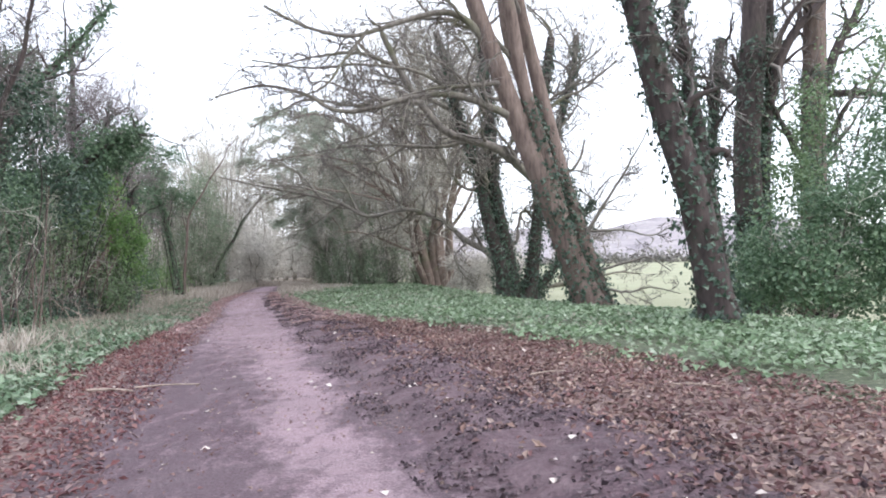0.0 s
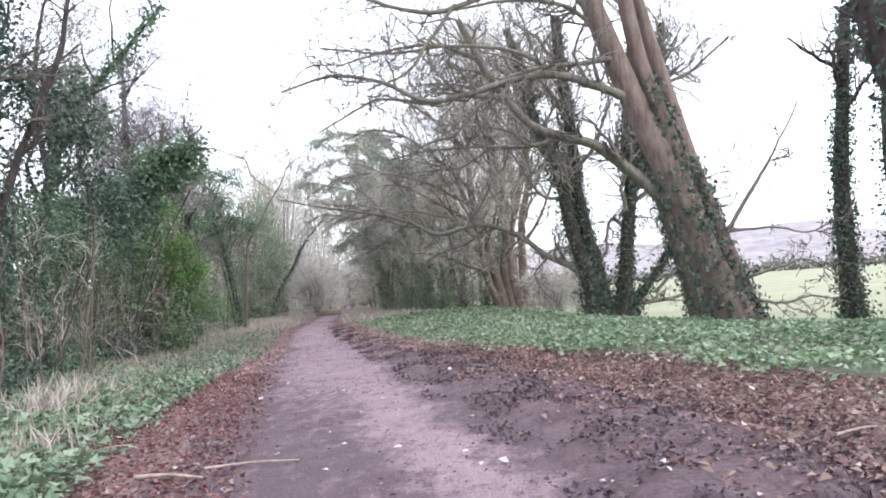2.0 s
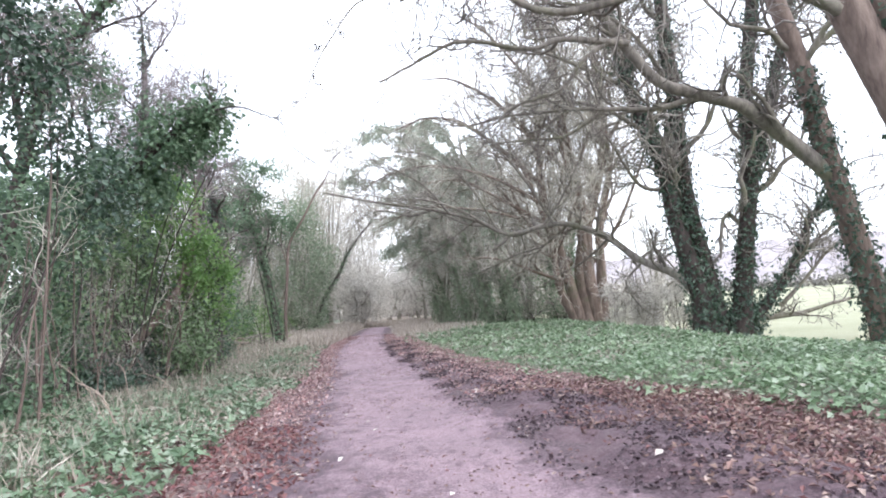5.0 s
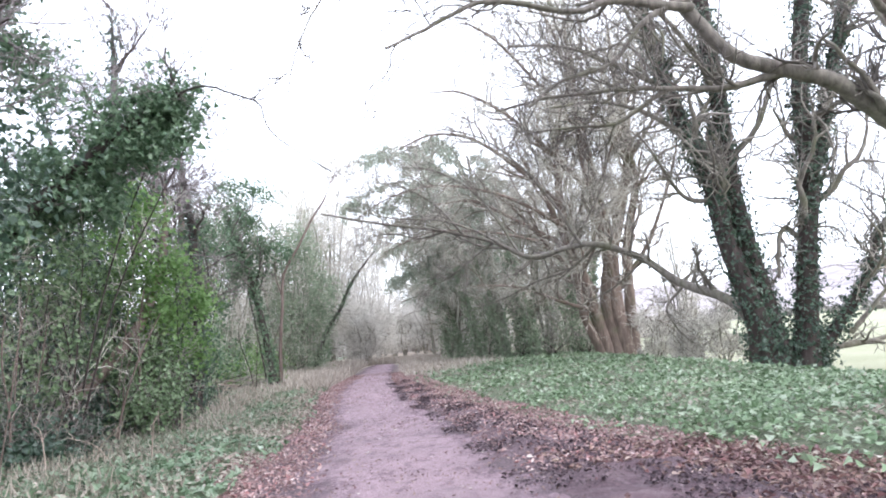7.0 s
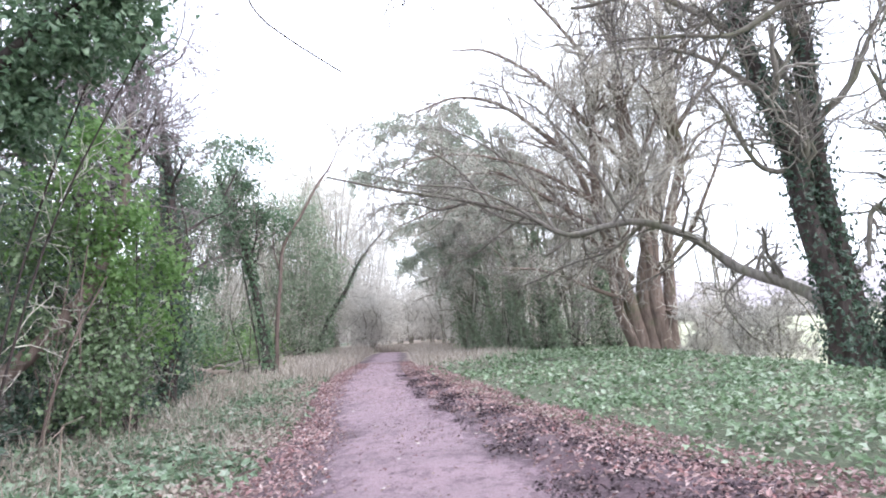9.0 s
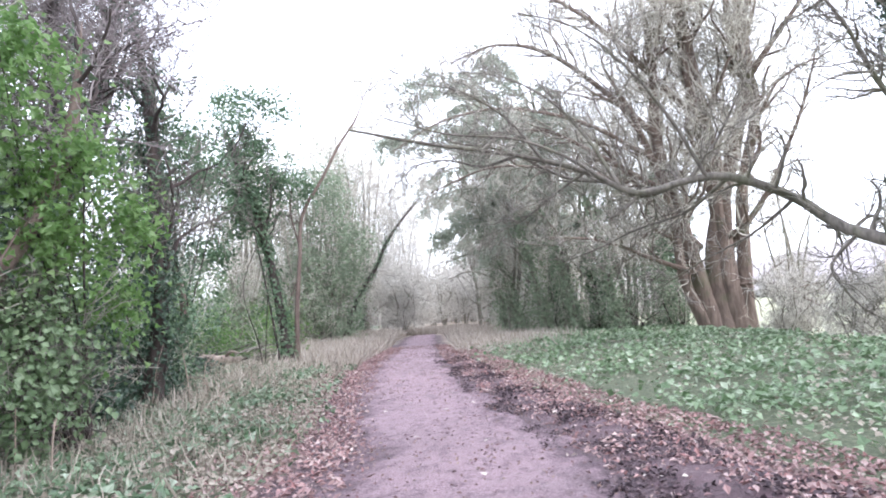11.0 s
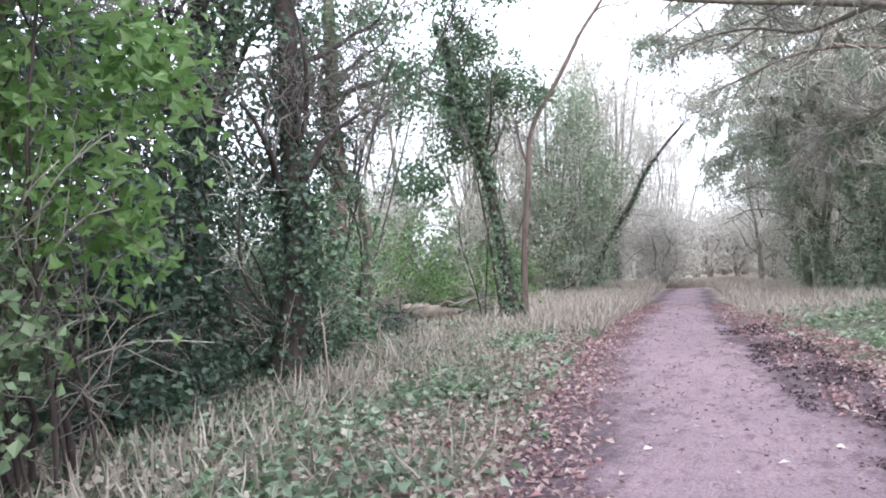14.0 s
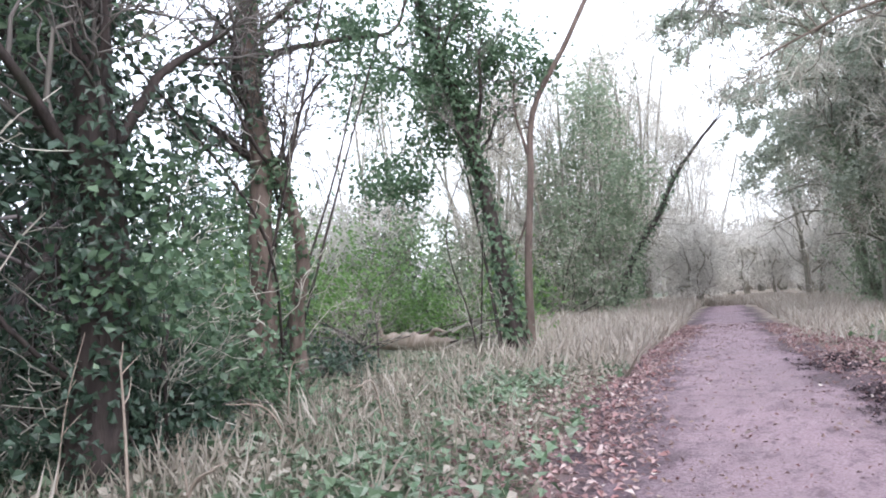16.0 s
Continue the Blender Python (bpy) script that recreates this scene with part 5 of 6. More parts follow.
evergreen("evergreen_tree", "tall olive evergreen leaning over the distant path, greyed in colour for haze", [(-8.4, 57.0, -0.1), (-8.8, 57.0, 5.0), (-9.8, 57.0, 10.0), (-11.4, 57.0, 15.0)],
          [[(-9.6, 57.0, 9.4), (-11.0, 56.6, 10.0), (-12.4, 56.2, 9.8), (-13.6, 56.0, 9.2)], [(-9.2, 57.0, 7.4), (-11.0, 56.4, 8.2), (-12.8, 56.0, 8.0), (-14.4, 55.6, 7.2)], [(-10.4, 57.0, 12.0), (-12.2, 56.4, 12.6), (-14.0, 56.0, 12.2), (-15.6, 55.6, 11.4)], [(-8.9, 57.0, 5.6), (-10.6, 56.4, 6.4), (-12.2, 56.0, 6.0), (-13.4, 55.8, 5.2)], [(-11.2, 57.0, 14.4), (-12.8, 56.6, 14.8), (-14.6, 56.2, 14.2)]], 42, 4.4, M_OLIVE_HAZED, 0.12, 55)
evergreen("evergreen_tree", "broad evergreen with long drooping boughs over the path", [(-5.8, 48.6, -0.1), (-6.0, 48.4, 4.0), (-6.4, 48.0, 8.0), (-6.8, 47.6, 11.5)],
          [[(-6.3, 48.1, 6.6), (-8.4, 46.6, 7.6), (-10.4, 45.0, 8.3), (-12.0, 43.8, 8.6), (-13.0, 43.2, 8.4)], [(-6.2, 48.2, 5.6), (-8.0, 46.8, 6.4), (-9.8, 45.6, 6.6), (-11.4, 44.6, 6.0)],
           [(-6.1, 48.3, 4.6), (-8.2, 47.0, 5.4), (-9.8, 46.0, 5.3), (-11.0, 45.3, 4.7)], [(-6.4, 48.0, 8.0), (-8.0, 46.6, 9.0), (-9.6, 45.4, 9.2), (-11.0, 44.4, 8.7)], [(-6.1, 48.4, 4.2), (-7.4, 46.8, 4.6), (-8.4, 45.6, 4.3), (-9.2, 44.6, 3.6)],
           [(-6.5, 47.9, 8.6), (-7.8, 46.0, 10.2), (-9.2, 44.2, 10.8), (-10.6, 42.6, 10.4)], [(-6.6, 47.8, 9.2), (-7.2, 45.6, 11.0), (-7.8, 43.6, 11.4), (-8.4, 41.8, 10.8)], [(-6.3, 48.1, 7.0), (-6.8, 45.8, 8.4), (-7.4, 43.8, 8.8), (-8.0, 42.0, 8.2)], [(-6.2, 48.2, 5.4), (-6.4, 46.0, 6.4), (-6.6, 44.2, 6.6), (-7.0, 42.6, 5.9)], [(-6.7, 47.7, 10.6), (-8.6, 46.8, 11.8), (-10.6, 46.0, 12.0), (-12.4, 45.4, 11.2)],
           [(-6.4, 48.0, 7.6), (-7.6, 47.0, 8.8), (-8.8, 46.0, 9.2), (-9.8, 45.2, 8.6)], [(-6.5, 47.9, 9.0), (-7.4, 47.4, 10.0), (-8.6, 47.0, 10.4), (-9.8, 46.6, 9.8)], [(-6.3, 48.1, 6.4), (-7.2, 46.6, 7.2), (-8.0, 45.2, 7.4), (-8.8, 44.0, 6.8)], [(-6.2, 48.2, 5.0), (-7.6, 47.4, 5.8), (-9.0, 46.8, 6.0), (-10.2, 46.4, 5.3)]], 36, 4.6, M_OLIVE_HAZED, 0.11, 60)
# bushes, mound and poles wear the ivy green paled for haze
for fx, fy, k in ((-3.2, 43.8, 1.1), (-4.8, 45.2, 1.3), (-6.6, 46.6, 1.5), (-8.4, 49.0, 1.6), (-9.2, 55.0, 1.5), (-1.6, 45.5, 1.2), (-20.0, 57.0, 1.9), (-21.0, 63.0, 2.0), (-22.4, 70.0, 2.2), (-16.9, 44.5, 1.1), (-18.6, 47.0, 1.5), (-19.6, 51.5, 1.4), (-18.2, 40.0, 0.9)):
    shrub("ivied_bush", "upright ivy-grown bush under bare trees, its green paled for haze", (fx, fy), [((fx, fy, 1.1 * k), (1.1 * k, 1.0 * k, 1.2 * k), 22), ((fx + 0.3, fy, 2.4 * k), (0.6 * k, 0.6 * k, 0.9 * k), 7)], M_IVY_HAZED, per=34, size=0.12, blur=0.3, stems=10, droop=0.6)

shrub("ivy_mound_tree", "tall tree smothered in ivy beyond the log, its green greyed for haze", (-16.6, 46.2),
      [((-16.6, 46.2, 1.6), (1.7, 1.4, 1.5), 44), ((-16.2, 46.0, 3.8), (1.8, 1.4, 1.4), 46), ((-16.5, 46.0, 6.0), (1.6, 1.3, 1.3), 36), ((-16.0, 45.8, 7.6), (1.1, 1.0, 0.9), 18), ((-14.9, 45.6, 4.6), (0.8, 0.8, 0.7), 12), ((-18.2, 46.4, 5.0), (1.2, 1.0, 1.3), 22)], M_IVY_HAZED, per=60, size=0.12, blur=0.3, stems=14, droop=0.5, category="tree", twig_mat=M_TWIG)
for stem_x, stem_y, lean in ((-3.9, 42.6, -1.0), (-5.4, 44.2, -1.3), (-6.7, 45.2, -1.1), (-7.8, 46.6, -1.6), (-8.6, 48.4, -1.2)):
    big_tree("ivy_pole_tree", "slim leaning trunk wrapped in ivy of haze-paled green", [([(stem_x, stem_y, 0.0), (stem_x + lean * 0.25, stem_y, 1.6), (stem_x + lean * 0.6, stem_y, 3.6), (stem_x + lean * 1.1, stem_y - 0.2, 6.0)], 0.13, 0.05)], [],
             M_BARK_GREY, M_LIMB, M_TWIG, ivy=260, ivy_mat=M_IVY_HAZED, ivy_to=0.9, second=8, third=4, fourth=3, reach=1.3, ivy_spread=0.24, ivy_size=0.12, fine=0.009)
big_tree("slanting_tree", "thick brown trunk slanting out of the thicket", [([(-13.0, 21.3, -0.1), (-12.4, 22.1, 0.7), (-11.75, 22.6, 1.5), (-11.4, 23.2, 2.4), (-11.4, 23.9, 3.7), (-11.6, 24.4, 5.4)], 0.16, 0.07)], [],
         M_BARK_BROWN, M_BARK_DARK, M_TWIG_PLUM, ivy=40, ivy_mat=M_IVY, second=6, third=4, fourth=3, reach=1.1, low=0.6)

# ---- the fallen log ----
log = thing("fallen_log", -16.4, 36.0, "weathered fallen log with pale stripped wood, lying in the grass", "log")
log_line = curve([(-17.8, 36.4, 0.2), (-17.1, 36.25, 0.24), (-16.2, 35.95, 0.26), (-15.2, 35.55, 0.22)], 20)
M_DEADWOOD = bark("dead_wood", (0.20, 0.15, 0.12), (0.50, 0.41, 0.35), (0.14, 0.12, 0.09), 0.2)
under(log, "log_trunk", tubes(log_line[None], (np.linspace(0.23, 0.16, 20) * (1 + 0.12 * np.sin(np.arange(20) * 1.9)))[None], 12, 0.2), M_DEADWOOD)
pile = thing("brush_pile", -14.8, 35.6, "loose pile of bare grey branches beside the log", "branches")
for i in range(14):
    a, px, py2 = rng.uniform(0, 3.14), -14.8 + rng.normal(0, 0.35), 35.6 + rng.normal(0, 0.3)
    pz = float(height(px, py2)) + rng.uniform(0.05, 0.5)
    pl = curve([(px - 0.6 * math.cos(a), py2 - 0.6 * math.sin(a), pz - 0.05), (px, py2, pz + 0.1), (px + 0.6 * math.cos(a), py2 + 0.6 * math.sin(a), pz + rng.uniform(-0.1, 0.25))], 7)
    under(pile, "branch", tubes(pl[None], np.linspace(0.025, 0.008, 7)[None], 5, 0.1), M_BARK_GREY)
for side_pts in ([(-17.6, 36.35, 0.34), (-17.65, 36.25, 0.64), (-17.55, 36.15, 0.9)], [(-16.0, 35.85, 0.38), (-15.7, 35.65, 0.55), (-15.3, 35.45, 0.5)]):
    under(log, "branch_stub", tubes(curve(side_pts, 8)[None], np.linspace(0.06, 0.025, 8)[None], 7, 0.1), M_DEADWOOD)

# ---- far country: wooded hill and hedges beyond the field ----


def far_point(u, v):
    ang = np.radians(u)
    d = 330 + 260 * v
    x, y = d * np.sin(ang), d * np.cos(ang)
    ridge = 24 + 7 * np.sin(u * 0.11) + 4 * np.sin(u * 0.31 + 1) + 2 * np.sin(u * 0.83)
    z = 1.0 + ridge * smooth(0, 1, v) + 1.6 * np.abs(np.sin(u * 2.7 + v * 9)) * np.abs(np.sin(v * 23 + u))
    return np.stack([x, y, z], 1)


# winter woods in flat greys: the hill's haze is part of this colour
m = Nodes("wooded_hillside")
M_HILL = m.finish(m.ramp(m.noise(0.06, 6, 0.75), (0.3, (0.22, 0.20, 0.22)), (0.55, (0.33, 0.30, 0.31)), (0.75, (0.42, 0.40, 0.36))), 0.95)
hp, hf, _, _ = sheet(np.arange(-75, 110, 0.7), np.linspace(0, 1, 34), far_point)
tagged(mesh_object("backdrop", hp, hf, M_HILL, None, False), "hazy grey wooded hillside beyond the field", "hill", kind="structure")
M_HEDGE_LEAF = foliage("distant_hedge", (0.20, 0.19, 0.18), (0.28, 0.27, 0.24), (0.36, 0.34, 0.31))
hx = np.repeat(np.arange(0, 330, 2.0), 60)
hq = len(hx)
hpnt = np.stack([20 + hx * 0.85 + rng.normal(0, 1.2, hq), 235 - hx * 0.55 + rng.normal(0, 1.5, hq), np.abs(rng.normal(0, 2.2, hq)) * (0.5 + 0.5 * np.sin(hx * 0.21) ** 2)], 1)
hpnt[:, 2] += height(hpnt[:, 0], hpnt[:, 1])
hv, hfc = leaves(hpnt, rng.normal(size=(hq, 3)), rng.uniform(0.6, 1.6, hq))
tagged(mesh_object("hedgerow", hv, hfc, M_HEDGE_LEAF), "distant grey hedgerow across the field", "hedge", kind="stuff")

# hedge belt added to close the path's end, haze put into its colour
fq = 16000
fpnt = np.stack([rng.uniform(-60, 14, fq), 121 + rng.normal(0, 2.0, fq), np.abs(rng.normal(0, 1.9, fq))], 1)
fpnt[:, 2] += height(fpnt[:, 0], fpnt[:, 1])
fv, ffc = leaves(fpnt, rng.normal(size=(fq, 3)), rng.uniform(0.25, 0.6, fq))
M_HEDGE_HAZED = foliage("hazed_far_hedge", (0.40, 0.36, 0.34), (0.50, 0.46, 0.43), (0.58, 0.54, 0.50))
tagged(mesh_object("hedgerow", fv, ffc, M_HEDGE_HAZED), "grey-brown hedge where the path bends away, paled in colour for haze", "hedge", kind="stuff")

# ---- what covers the ground ----


def scatter(name, label, category, count, off_lo, off_hi, y_lo, y_hi, mat, size, lift=0.0, upright=0.35, verts=LEAF_V, faces=LEAF_F, keep=None, stand=False, pile=0.03):
    """Countless small pieces strewn over a stretch of the ground."""
    y = y_lo + (y_hi - y_lo) * rng.uniform(0, 1, count)
    lo = off_lo(y) if callable(off_lo) else off_lo
    hi = off_hi(y) if callable(off_hi) else off_hi
    off = lo + (hi - lo) * rng.uniform(0, 1, count)
    x = way_x(y) + off
    if keep is not None:
        ok = rng.uniform(0, 1, count) < keep(x, y, off)
        x, y, off = x[ok], y[ok], off[ok]
    q = len(x)
    p = np.stack([x, y, height(x, y) + np.maximum(churn(x, y) + 0.012, 0) + lift * rng.uniform(0.2, 1, q) + pile * rng.uniform(0, 1, q)], 1)
    s = size * rng.uniform(0.55, 1.4, q)
    if stand:
        along = unit(np.array([0, 0, 1.0]) + rng.normal(0, 0.42, (q, 3)) * np.array([1, 1, 0.2]))
        vf = leaves(p, rng.normal(size=(q, 3)), s, verts, faces, along)
    else:
        vf = leaves(p, np.array([0, 0, 1.0]) + rng.normal(0, upright, (q, 3)), s, verts, faces)
    return tagged(mesh_object(name, *vf, mat), label, category, kind="stuff")


clearing = lambda x, y: 1 - np.exp(-((x + 15.6) / 1.9) ** 2 - ((y - 34.7) / 1.2) ** 2)
patchy = lambda x, y, off: np.clip(0.55 + 0.9 * waves(x * 0.8, y * 0.8), 0.08, 1)
scatter("ground_ivy", "bright green ground ivy carpeting the bank", "ivy", 52000, lambda y: right_ivy(y) - 0.1, 10.6, 2, 26, M_IVY_GROUND, 0.085, 0.14, 0.5, LOBED_V, LOBED_F, lambda x, y, o: np.clip(0.12 + 0.95 * smooth(0, 1.6, o - right_ivy(y)) - 0.3 * smooth(16, 22, y) + 0.6 * waves(x * 1.2, y * 1.2), 0, 1) * (0.3 + 0.7 * smooth(0.32, 0.6, lumps(x, y, 0.8, 21) + 0.18 * smooth(1.5, 4.0, o - right_ivy(y)))))
scatter("ground_ivy", "green ivy and dead nettle thinning along the bank", "ivy", 42000, lambda y: right_ivy(y) - 0.1, 11.0, 26, 58, M_IVY_GROUND, 0.11, 0.16, 0.5, keep=lambda x, y, o: np.clip(smooth(-0.2, 1.6, o - right_ivy(y) - smooth(36, 46, y) * 2.5) * (0.55 + 0.6 * waves(x * 1.2, y * 1.2)) * (0.25 + 0.75 * smooth(0.35, 0.62, lumps(x, y, 0.9, 22) + 0.12 * smooth(2.0, 5.0, o - right_ivy(y)))), 0, 1))
scatter("ground_ivy", "pale green ivy and bramble leaves on the verge", "ivy", 50000, -5.2, lambda y: left_ivy(y) + 0.3, 3, 34, M_IVY_VERGE, 0.085, 0.16, 0.5, LOBED_V, LOBED_F, lambda x, y, o: np.clip(0.8 - 0.42 * smooth(16, 24, y) + 0.75 * waves(x * 1.2, y * 1.2) - 0.35 * smooth(0.9, 0.0, left_ivy(y) - o), 0.03, 1))
scatter("leaf_litter", "brown and russet fallen leaves strewn beside the path", "leaves", 40000, lambda y: right_edge(y) + 0.2, lambda y: right_ivy(y) + 0.6, 1, 19, M_LITTER, 0.056, 0.0, 0.42, CURLED_V, LEAF_F, keep=lambda x, y, o: np.clip(0.1 + 0.85 * smooth(0.7, 2.3, o - right_edge(y)) + 0.3 * waves(x * 1.6, y * 1.6) + 0.25 * smooth(17, 26, y), 0, 1))
scatter("leaf_litter", "reddish-brown fallen leaves along the path edge", "leaves", 20000, lambda y: left_ivy(y) - 1.3, lambda y: left_edge(y) + 0.3, 1, 16, M_LITTER_RED, 0.052, 0.0, 0.42, CURLED_V, LEAF_F, keep=lambda x, y, o: np.clip(0.85 * smooth(0.35, -0.3, o - left_edge(y)) * (0.3 + 0.7 * smooth(-1.2, 0.0, o - left_ivy(y))) + 0.06, 0, 1))
scatter("leaf_litter", "pinkish-tan fallen leaves along the path edge", "leaves", 30000, lambda y: left_ivy(y) - 1.3, lambda y: left_edge(y) + 0.3, 16, 44, M_LITTER_PALE, 0.055, 0.0, 0.42, CURLED_V, LEAF_F, keep=lambda x, y, o: np.clip(0.85 * smooth(0.35, -0.3, o - left_edge(y)) * (0.3 + 0.7 * smooth(-1.2, 0.0, o - left_ivy(y))) + 0.06, 0, 1))
scatter("leaf_litter", "pinkish dead leaves lying on mud beside the path", "leaves", 24000, lambda y: right_edge(y) - 0.1, lambda y: right_ivy(y) + 0.7, 17.5, 44, M_LITTER_PALE, 0.055, 0.0, 0.42, CURLED_V, LEAF_F, keep=lambda x, y, o: np.clip(0.3 + 0.6 * smooth(0.2, 1.2, o - right_edge(y)) + 0.5 * waves(x * 1.6, y * 1.6), 0, 1))
scatter("leaf_litter", "tan dead leaves lying among the verge ivy", "leaves", 20000, -4.6, lambda y: left_ivy(y) + 0.2, 14, 36, M_STRAW_DULL, 0.06, 0.14, 0.5, keep=lambda x, y, o: np.clip(0.45 - 0.7 * waves(x * 1.2, y * 1.2), 0, 1))
scatter("leaf_litter", "tan dead leaves and stems among the bank ivy", "leaves", 26000, lambda y: right_ivy(y), 10.0, 12, 44, M_STRAW_DULL, 0.065, 0.1, 0.4, keep=lambda x, y, o: np.clip(0.45 - 0.7 * waves(x * 1.2, y * 1.2), 0, 1) * (1 - 0.8 * smooth(0.35, 0.62, lumps(x, y, 0.8, 21))))
scatter("scattered_leaves", "few trodden leaves and chips on the path", "leaves", 11000, left_edge, right_edge, 1, 45, M_LITTER, 0.032, 0.0, 0.4, CURLED_V, LEAF_F, pile=0.03, keep=patchy)
scatter("pale_leaves", "pale bleached leaves scattered on the ground", "leaves", 420, -2.6, 5.0, 1, 34, M_PALE, 0.065, 0.0, 0.25, pile=0.035)
scatter("mud_clods", "dark churned mud crumbs along the path edge", "mud", 42000, lambda y: right_edge(y) - 0.4, lambda y: np.minimum(right_edge(y) + 2.2, right_ivy(y)), 1, 36, M_MUD, 0.042, 0.0, 0.55, keep=lambda x, y, o: smooth(-0.05, 0.3, waves(x * 1.9, y * 1.9) + 0.25 * smooth(-0.2, 0.6, o - right_edge(y))), pile=0.03)
scatter("dry_grass", "bleached dry grass and dead stalks along the path", "grass", 26000, lambda y: -4.6 - 1.4 * smooth(37, 40, y), lambda y: left_edge(y) - 0.4, 33, 62, M_STRAW, 0.42, 0.0, 0.3, BLADE_V * np.array([1.3, 1, 1]), BLADE_F, lambda x, y, o: (0.4 + 0.5 * smooth(36, 41, y)) * (0.12 + 0.88 * np.maximum(smooth(-3.2, -2.4, o), smooth(39, 42, y))) * clearing(x, y), True)
scatter("dry_grass", "bleached dry grass beside the distant path", "grass", 22000, lambda y: right_edge(y) + 0.5, 6.0, 36, 66, M_STRAW, 0.36, 0.0, 0.3, BLADE_V * np.array([1.3, 1, 1]), BLADE_F, lambda x, y, o: smooth(36, 46, y) * smooth(7, 3, o), True)
scatter("dry_grass", "pale dead grass closing the far end of the path", "grass", 9000, -3.0, 3.0, 60, 74, M_STRAW, 0.34, 0.0, 0.3, BLADE_V * np.array([1.6, 1, 1]), BLADE_F, None, True)
scatter("verge_grass", "straggling pale grass and dead stems on the verge", "grass", 26000, -5.4, lambda y: left_ivy(y) - 0.1, 4, 36, M_STRAW_DULL, 0.26, 0.0, 0.3, BLADE_V, BLADE_F, lambda x, y, o: np.clip(0.1 + 0.15 * smooth(18, 26, y) + 0.7 * smooth(-2.2, -3.4, o) * smooth(10, 20, y) + 0.5 * waves(x * 0.7, y * 0.7), 0, 1) * clearing(x, y), True)
scatter("verge_grass", "green grass blades among the ivy on the verge", "grass", 7000, -5.4, lambda y: left_ivy(y) + 0.1, 4, 36, M_GRASS, 0.18, 0.0, 0.3, BLADE_V, BLADE_F, lambda x, y, o: np.clip(0.5 + waves(x, y), 0, 1), True)

# bare upright saplings in front of the thicket
trng = random.Random(23)
for i in range(30):
    y = trng.uniform(10.5, 25.5)
    x = float(way_x(y)) + trng.uniform(-5.4, -4.2)
    sap = thing("sapling", x, y, "thin upright bare brown sapling in front of ivy", "sapling", "saplings along the thicket")
    z, ln, r = float(height(x, y)), trng.uniform(1.6, 3.8), trng.uniform(0.010, 0.024)
    dx, dy = trng.uniform(-0.25, 0.3), trng.uniform(-0.25, 0.2)
    line = curve([(x, y, z - 0.05), (x + dx * ln * 0.3 + trng.uniform(-0.08, 0.08), y + dy * ln * 0.3, z + ln * 0.35), (x + dx * ln * 0.6, y + dy * ln * 0.6 + trng.uniform(-0.08, 0.08), z + ln * 0.7), (x + dx * ln, y + dy * ln, z + ln)], 14)
    rad = np.linspace(r, r * 0.4, 14)
    under(sap, "stem", tubes(line[None], rad[None], 7, 0.12), M_BARK_BROWN)
    b1, q1 = sprout(line[None], rad[None], 9, 0.6, 5, 0.2, 0.8, 0.15, 0.25, 0.5, 0.004)
    under(sap, "twig_spray", tubes(b1, q1, 3), M_TWIG_MID, kind="stuff")

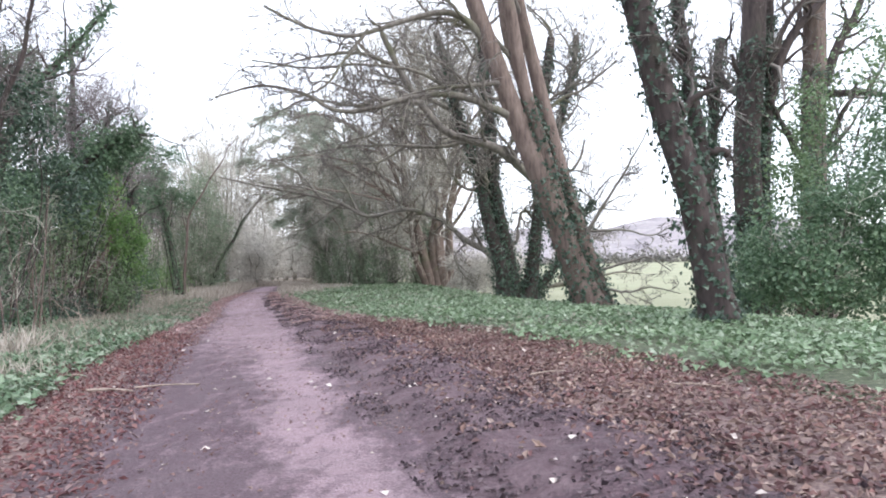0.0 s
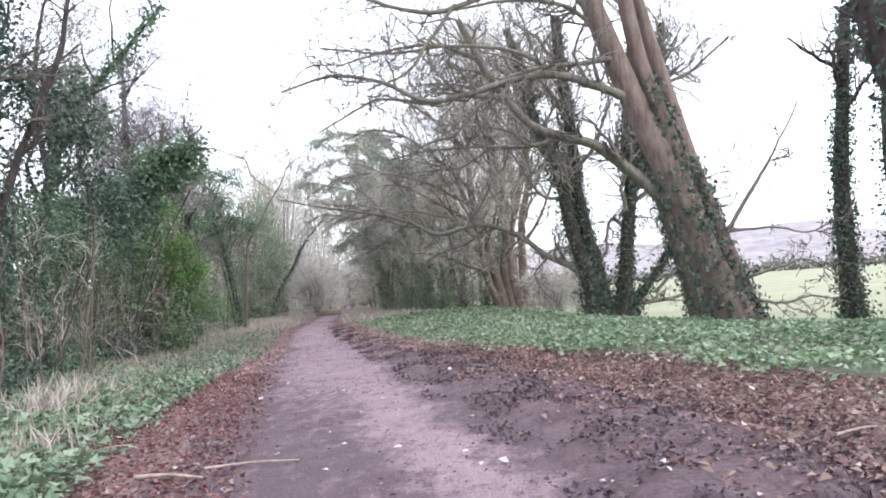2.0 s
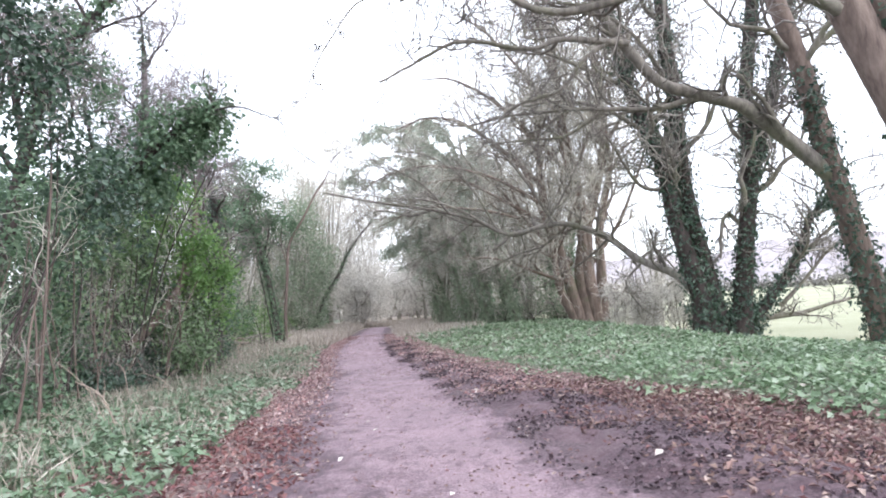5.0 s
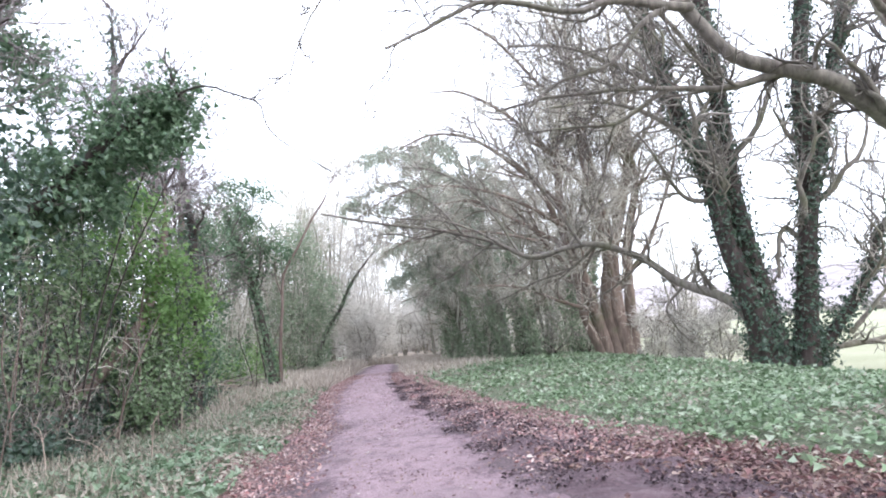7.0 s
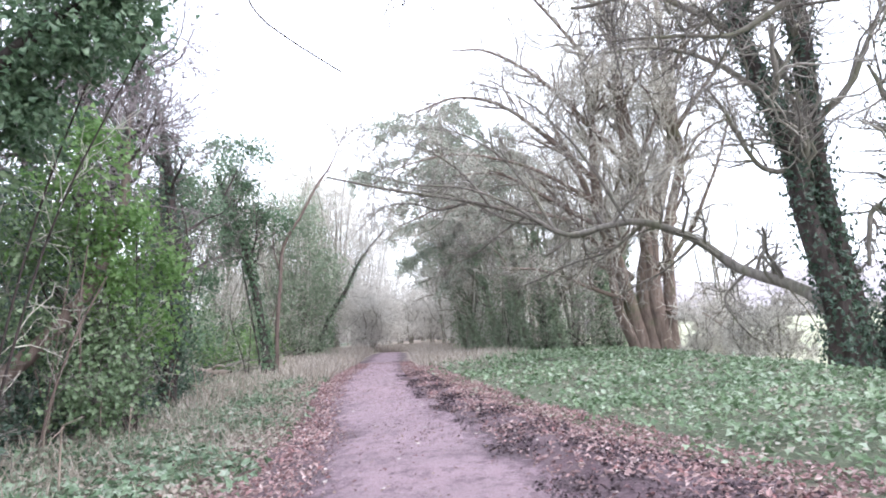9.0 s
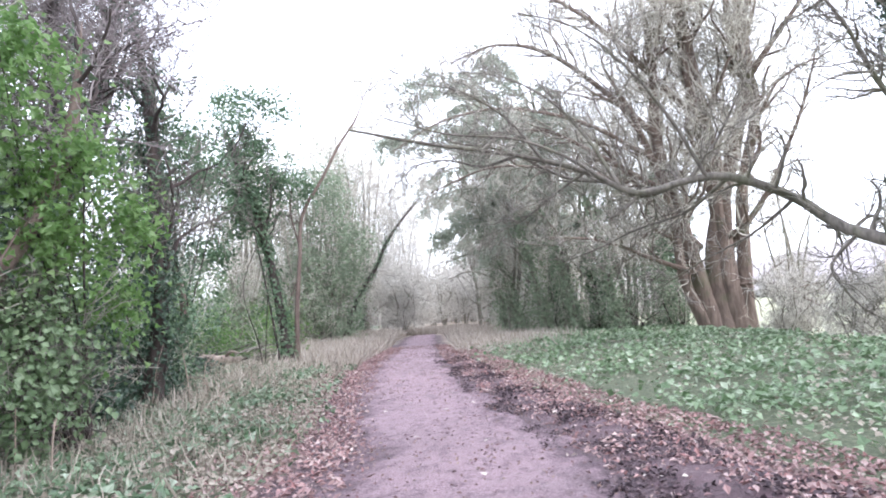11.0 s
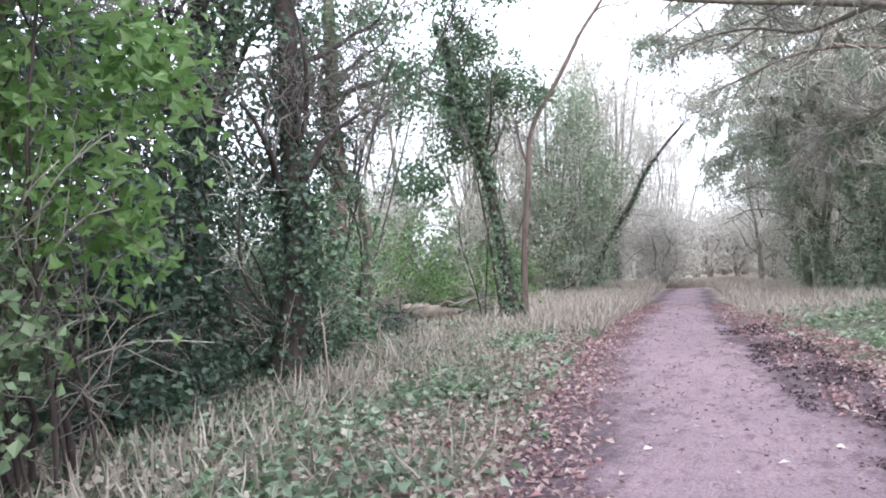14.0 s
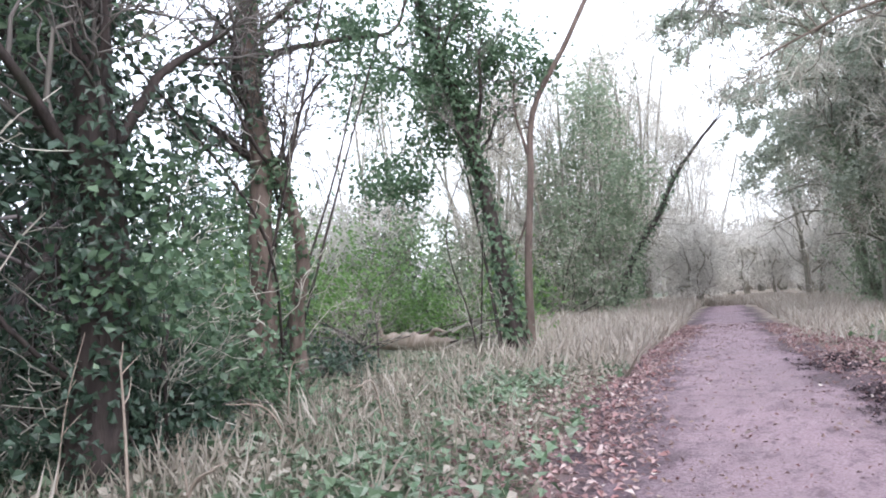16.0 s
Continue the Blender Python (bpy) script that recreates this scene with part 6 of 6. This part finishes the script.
# pale dead stalks standing and leaning at the thicket's foot
srng = random.Random(11)
for i in range(26):
    y = srng.uniform(15.0, 31.0)
    x = float(way_x(y)) + srng.uniform(-4.6, -2.9)
    st = thing("dead_stalk", x, y, "thin pale dead stalk leaning out of the verge", "stalk", "dead stalks on the verge")
    z, ln, r = float(height(x, y)), srng.uniform(0.5, 1.25), srng.uniform(0.006, 0.013)
    dx, dy = srng.uniform(-0.6, 0.7), srng.uniform(-0.7, 0.4)
    pts = [(x, y, z - 0.03), (x + dx * ln * 0.4, y + dy * ln * 0.4, z + ln * 0.5), (x + dx * ln, y + dy * ln, z + ln * srng.uniform(0.5, 0.9))]
    line = curve(pts, 9)
    under(st, "stalk_stem", tubes(line[None], np.linspace(r, r * 0.5, 9)[None], 5), M_DEADWOOD)
    b1, q1 = sprout(line[None], np.full((1, 9), r), 3, 0.3, 4, 0.3, 0.7, 0.1, 0.2, 0.6, 0.003)
    for shoot in range(3):
        under(st, "side_shoot", tubes(b1[shoot:shoot + 1], q1[shoot:shoot + 1], 3), M_DEADWOOD)

# bleached tufts of dead grass on the verge
grng = np.random.default_rng(31)
for x, y, count, tall in ((-7.1, 11.0, 150, 0.5), (-7.3, 11.8, 130, 0.5), (-7.35, 12.7, 110, 0.42), (-5.6, 8.7, 90, 0.36), (-11.6, 26.2, 60, 0.42), (-11.1, 24.9, 50, 0.4), (-12.1, 27.6, 70, 0.42), (-12.4, 29.0, 80, 0.45), (-12.7, 30.4, 90, 0.45), (-12.6, 31.8, 90, 0.42), (-12.9, 33.0, 90, 0.4)):
    tuft = thing("grass_tuft", x, y, "bleached tuft of dead grass among ivy on the verge", "grass", "dead grass tufts")
    lean = unit(np.array([0, 0, 1.0]) + grng.normal(0, 0.5, (count, 3)) * np.array([1, 1, 0.1]))
    foot = np.stack([x + grng.normal(0, 0.16, count), y + grng.normal(0, 0.2, count), np.zeros(count)], 1)
    foot[:, 2] = height(foot[:, 0], foot[:, 1]) - 0.01
    under(tuft, "blade_mass", leaves(foot, grng.normal(size=(count, 3)), tall * grng.uniform(0.5, 1.3, count), BLADE_V * np.array([0.8, 1, 1]), BLADE_F, lean), M_STRAW, False, kind="stuff")

# fallen sticks
for x, y, turn, ln, r in ((-3.4, 8.3, 8, 0.75, 0.014), (-3.9, 7.9, -12, 0.6, 0.02), (1.2, 8.0, 20, 0.5, 0.012), (2.4, 6.6, -30, 0.45, 0.01), (-5.0, 9.0, 40, 0.4, 0.012)):
    st = thing("stick", x, y, "thin pale fallen stick lying on the leaf litter", "stick", "sticks on the ground")
    c, s = math.cos(radians(turn)), math.sin(radians(turn))
    z = float(height(x, y)) + r + 0.035
    pts = [(x - c * ln / 2, y - s * ln / 2, z), (x, y + 0.03, z + 0.01), (x + c * ln / 2, y + s * ln / 2, z)]
    under(st, "stick_wood", tubes(curve(pts, 8)[None], np.linspace(r, r * 0.5, 8)[None], 6, 0.1), M_DEADWOOD)
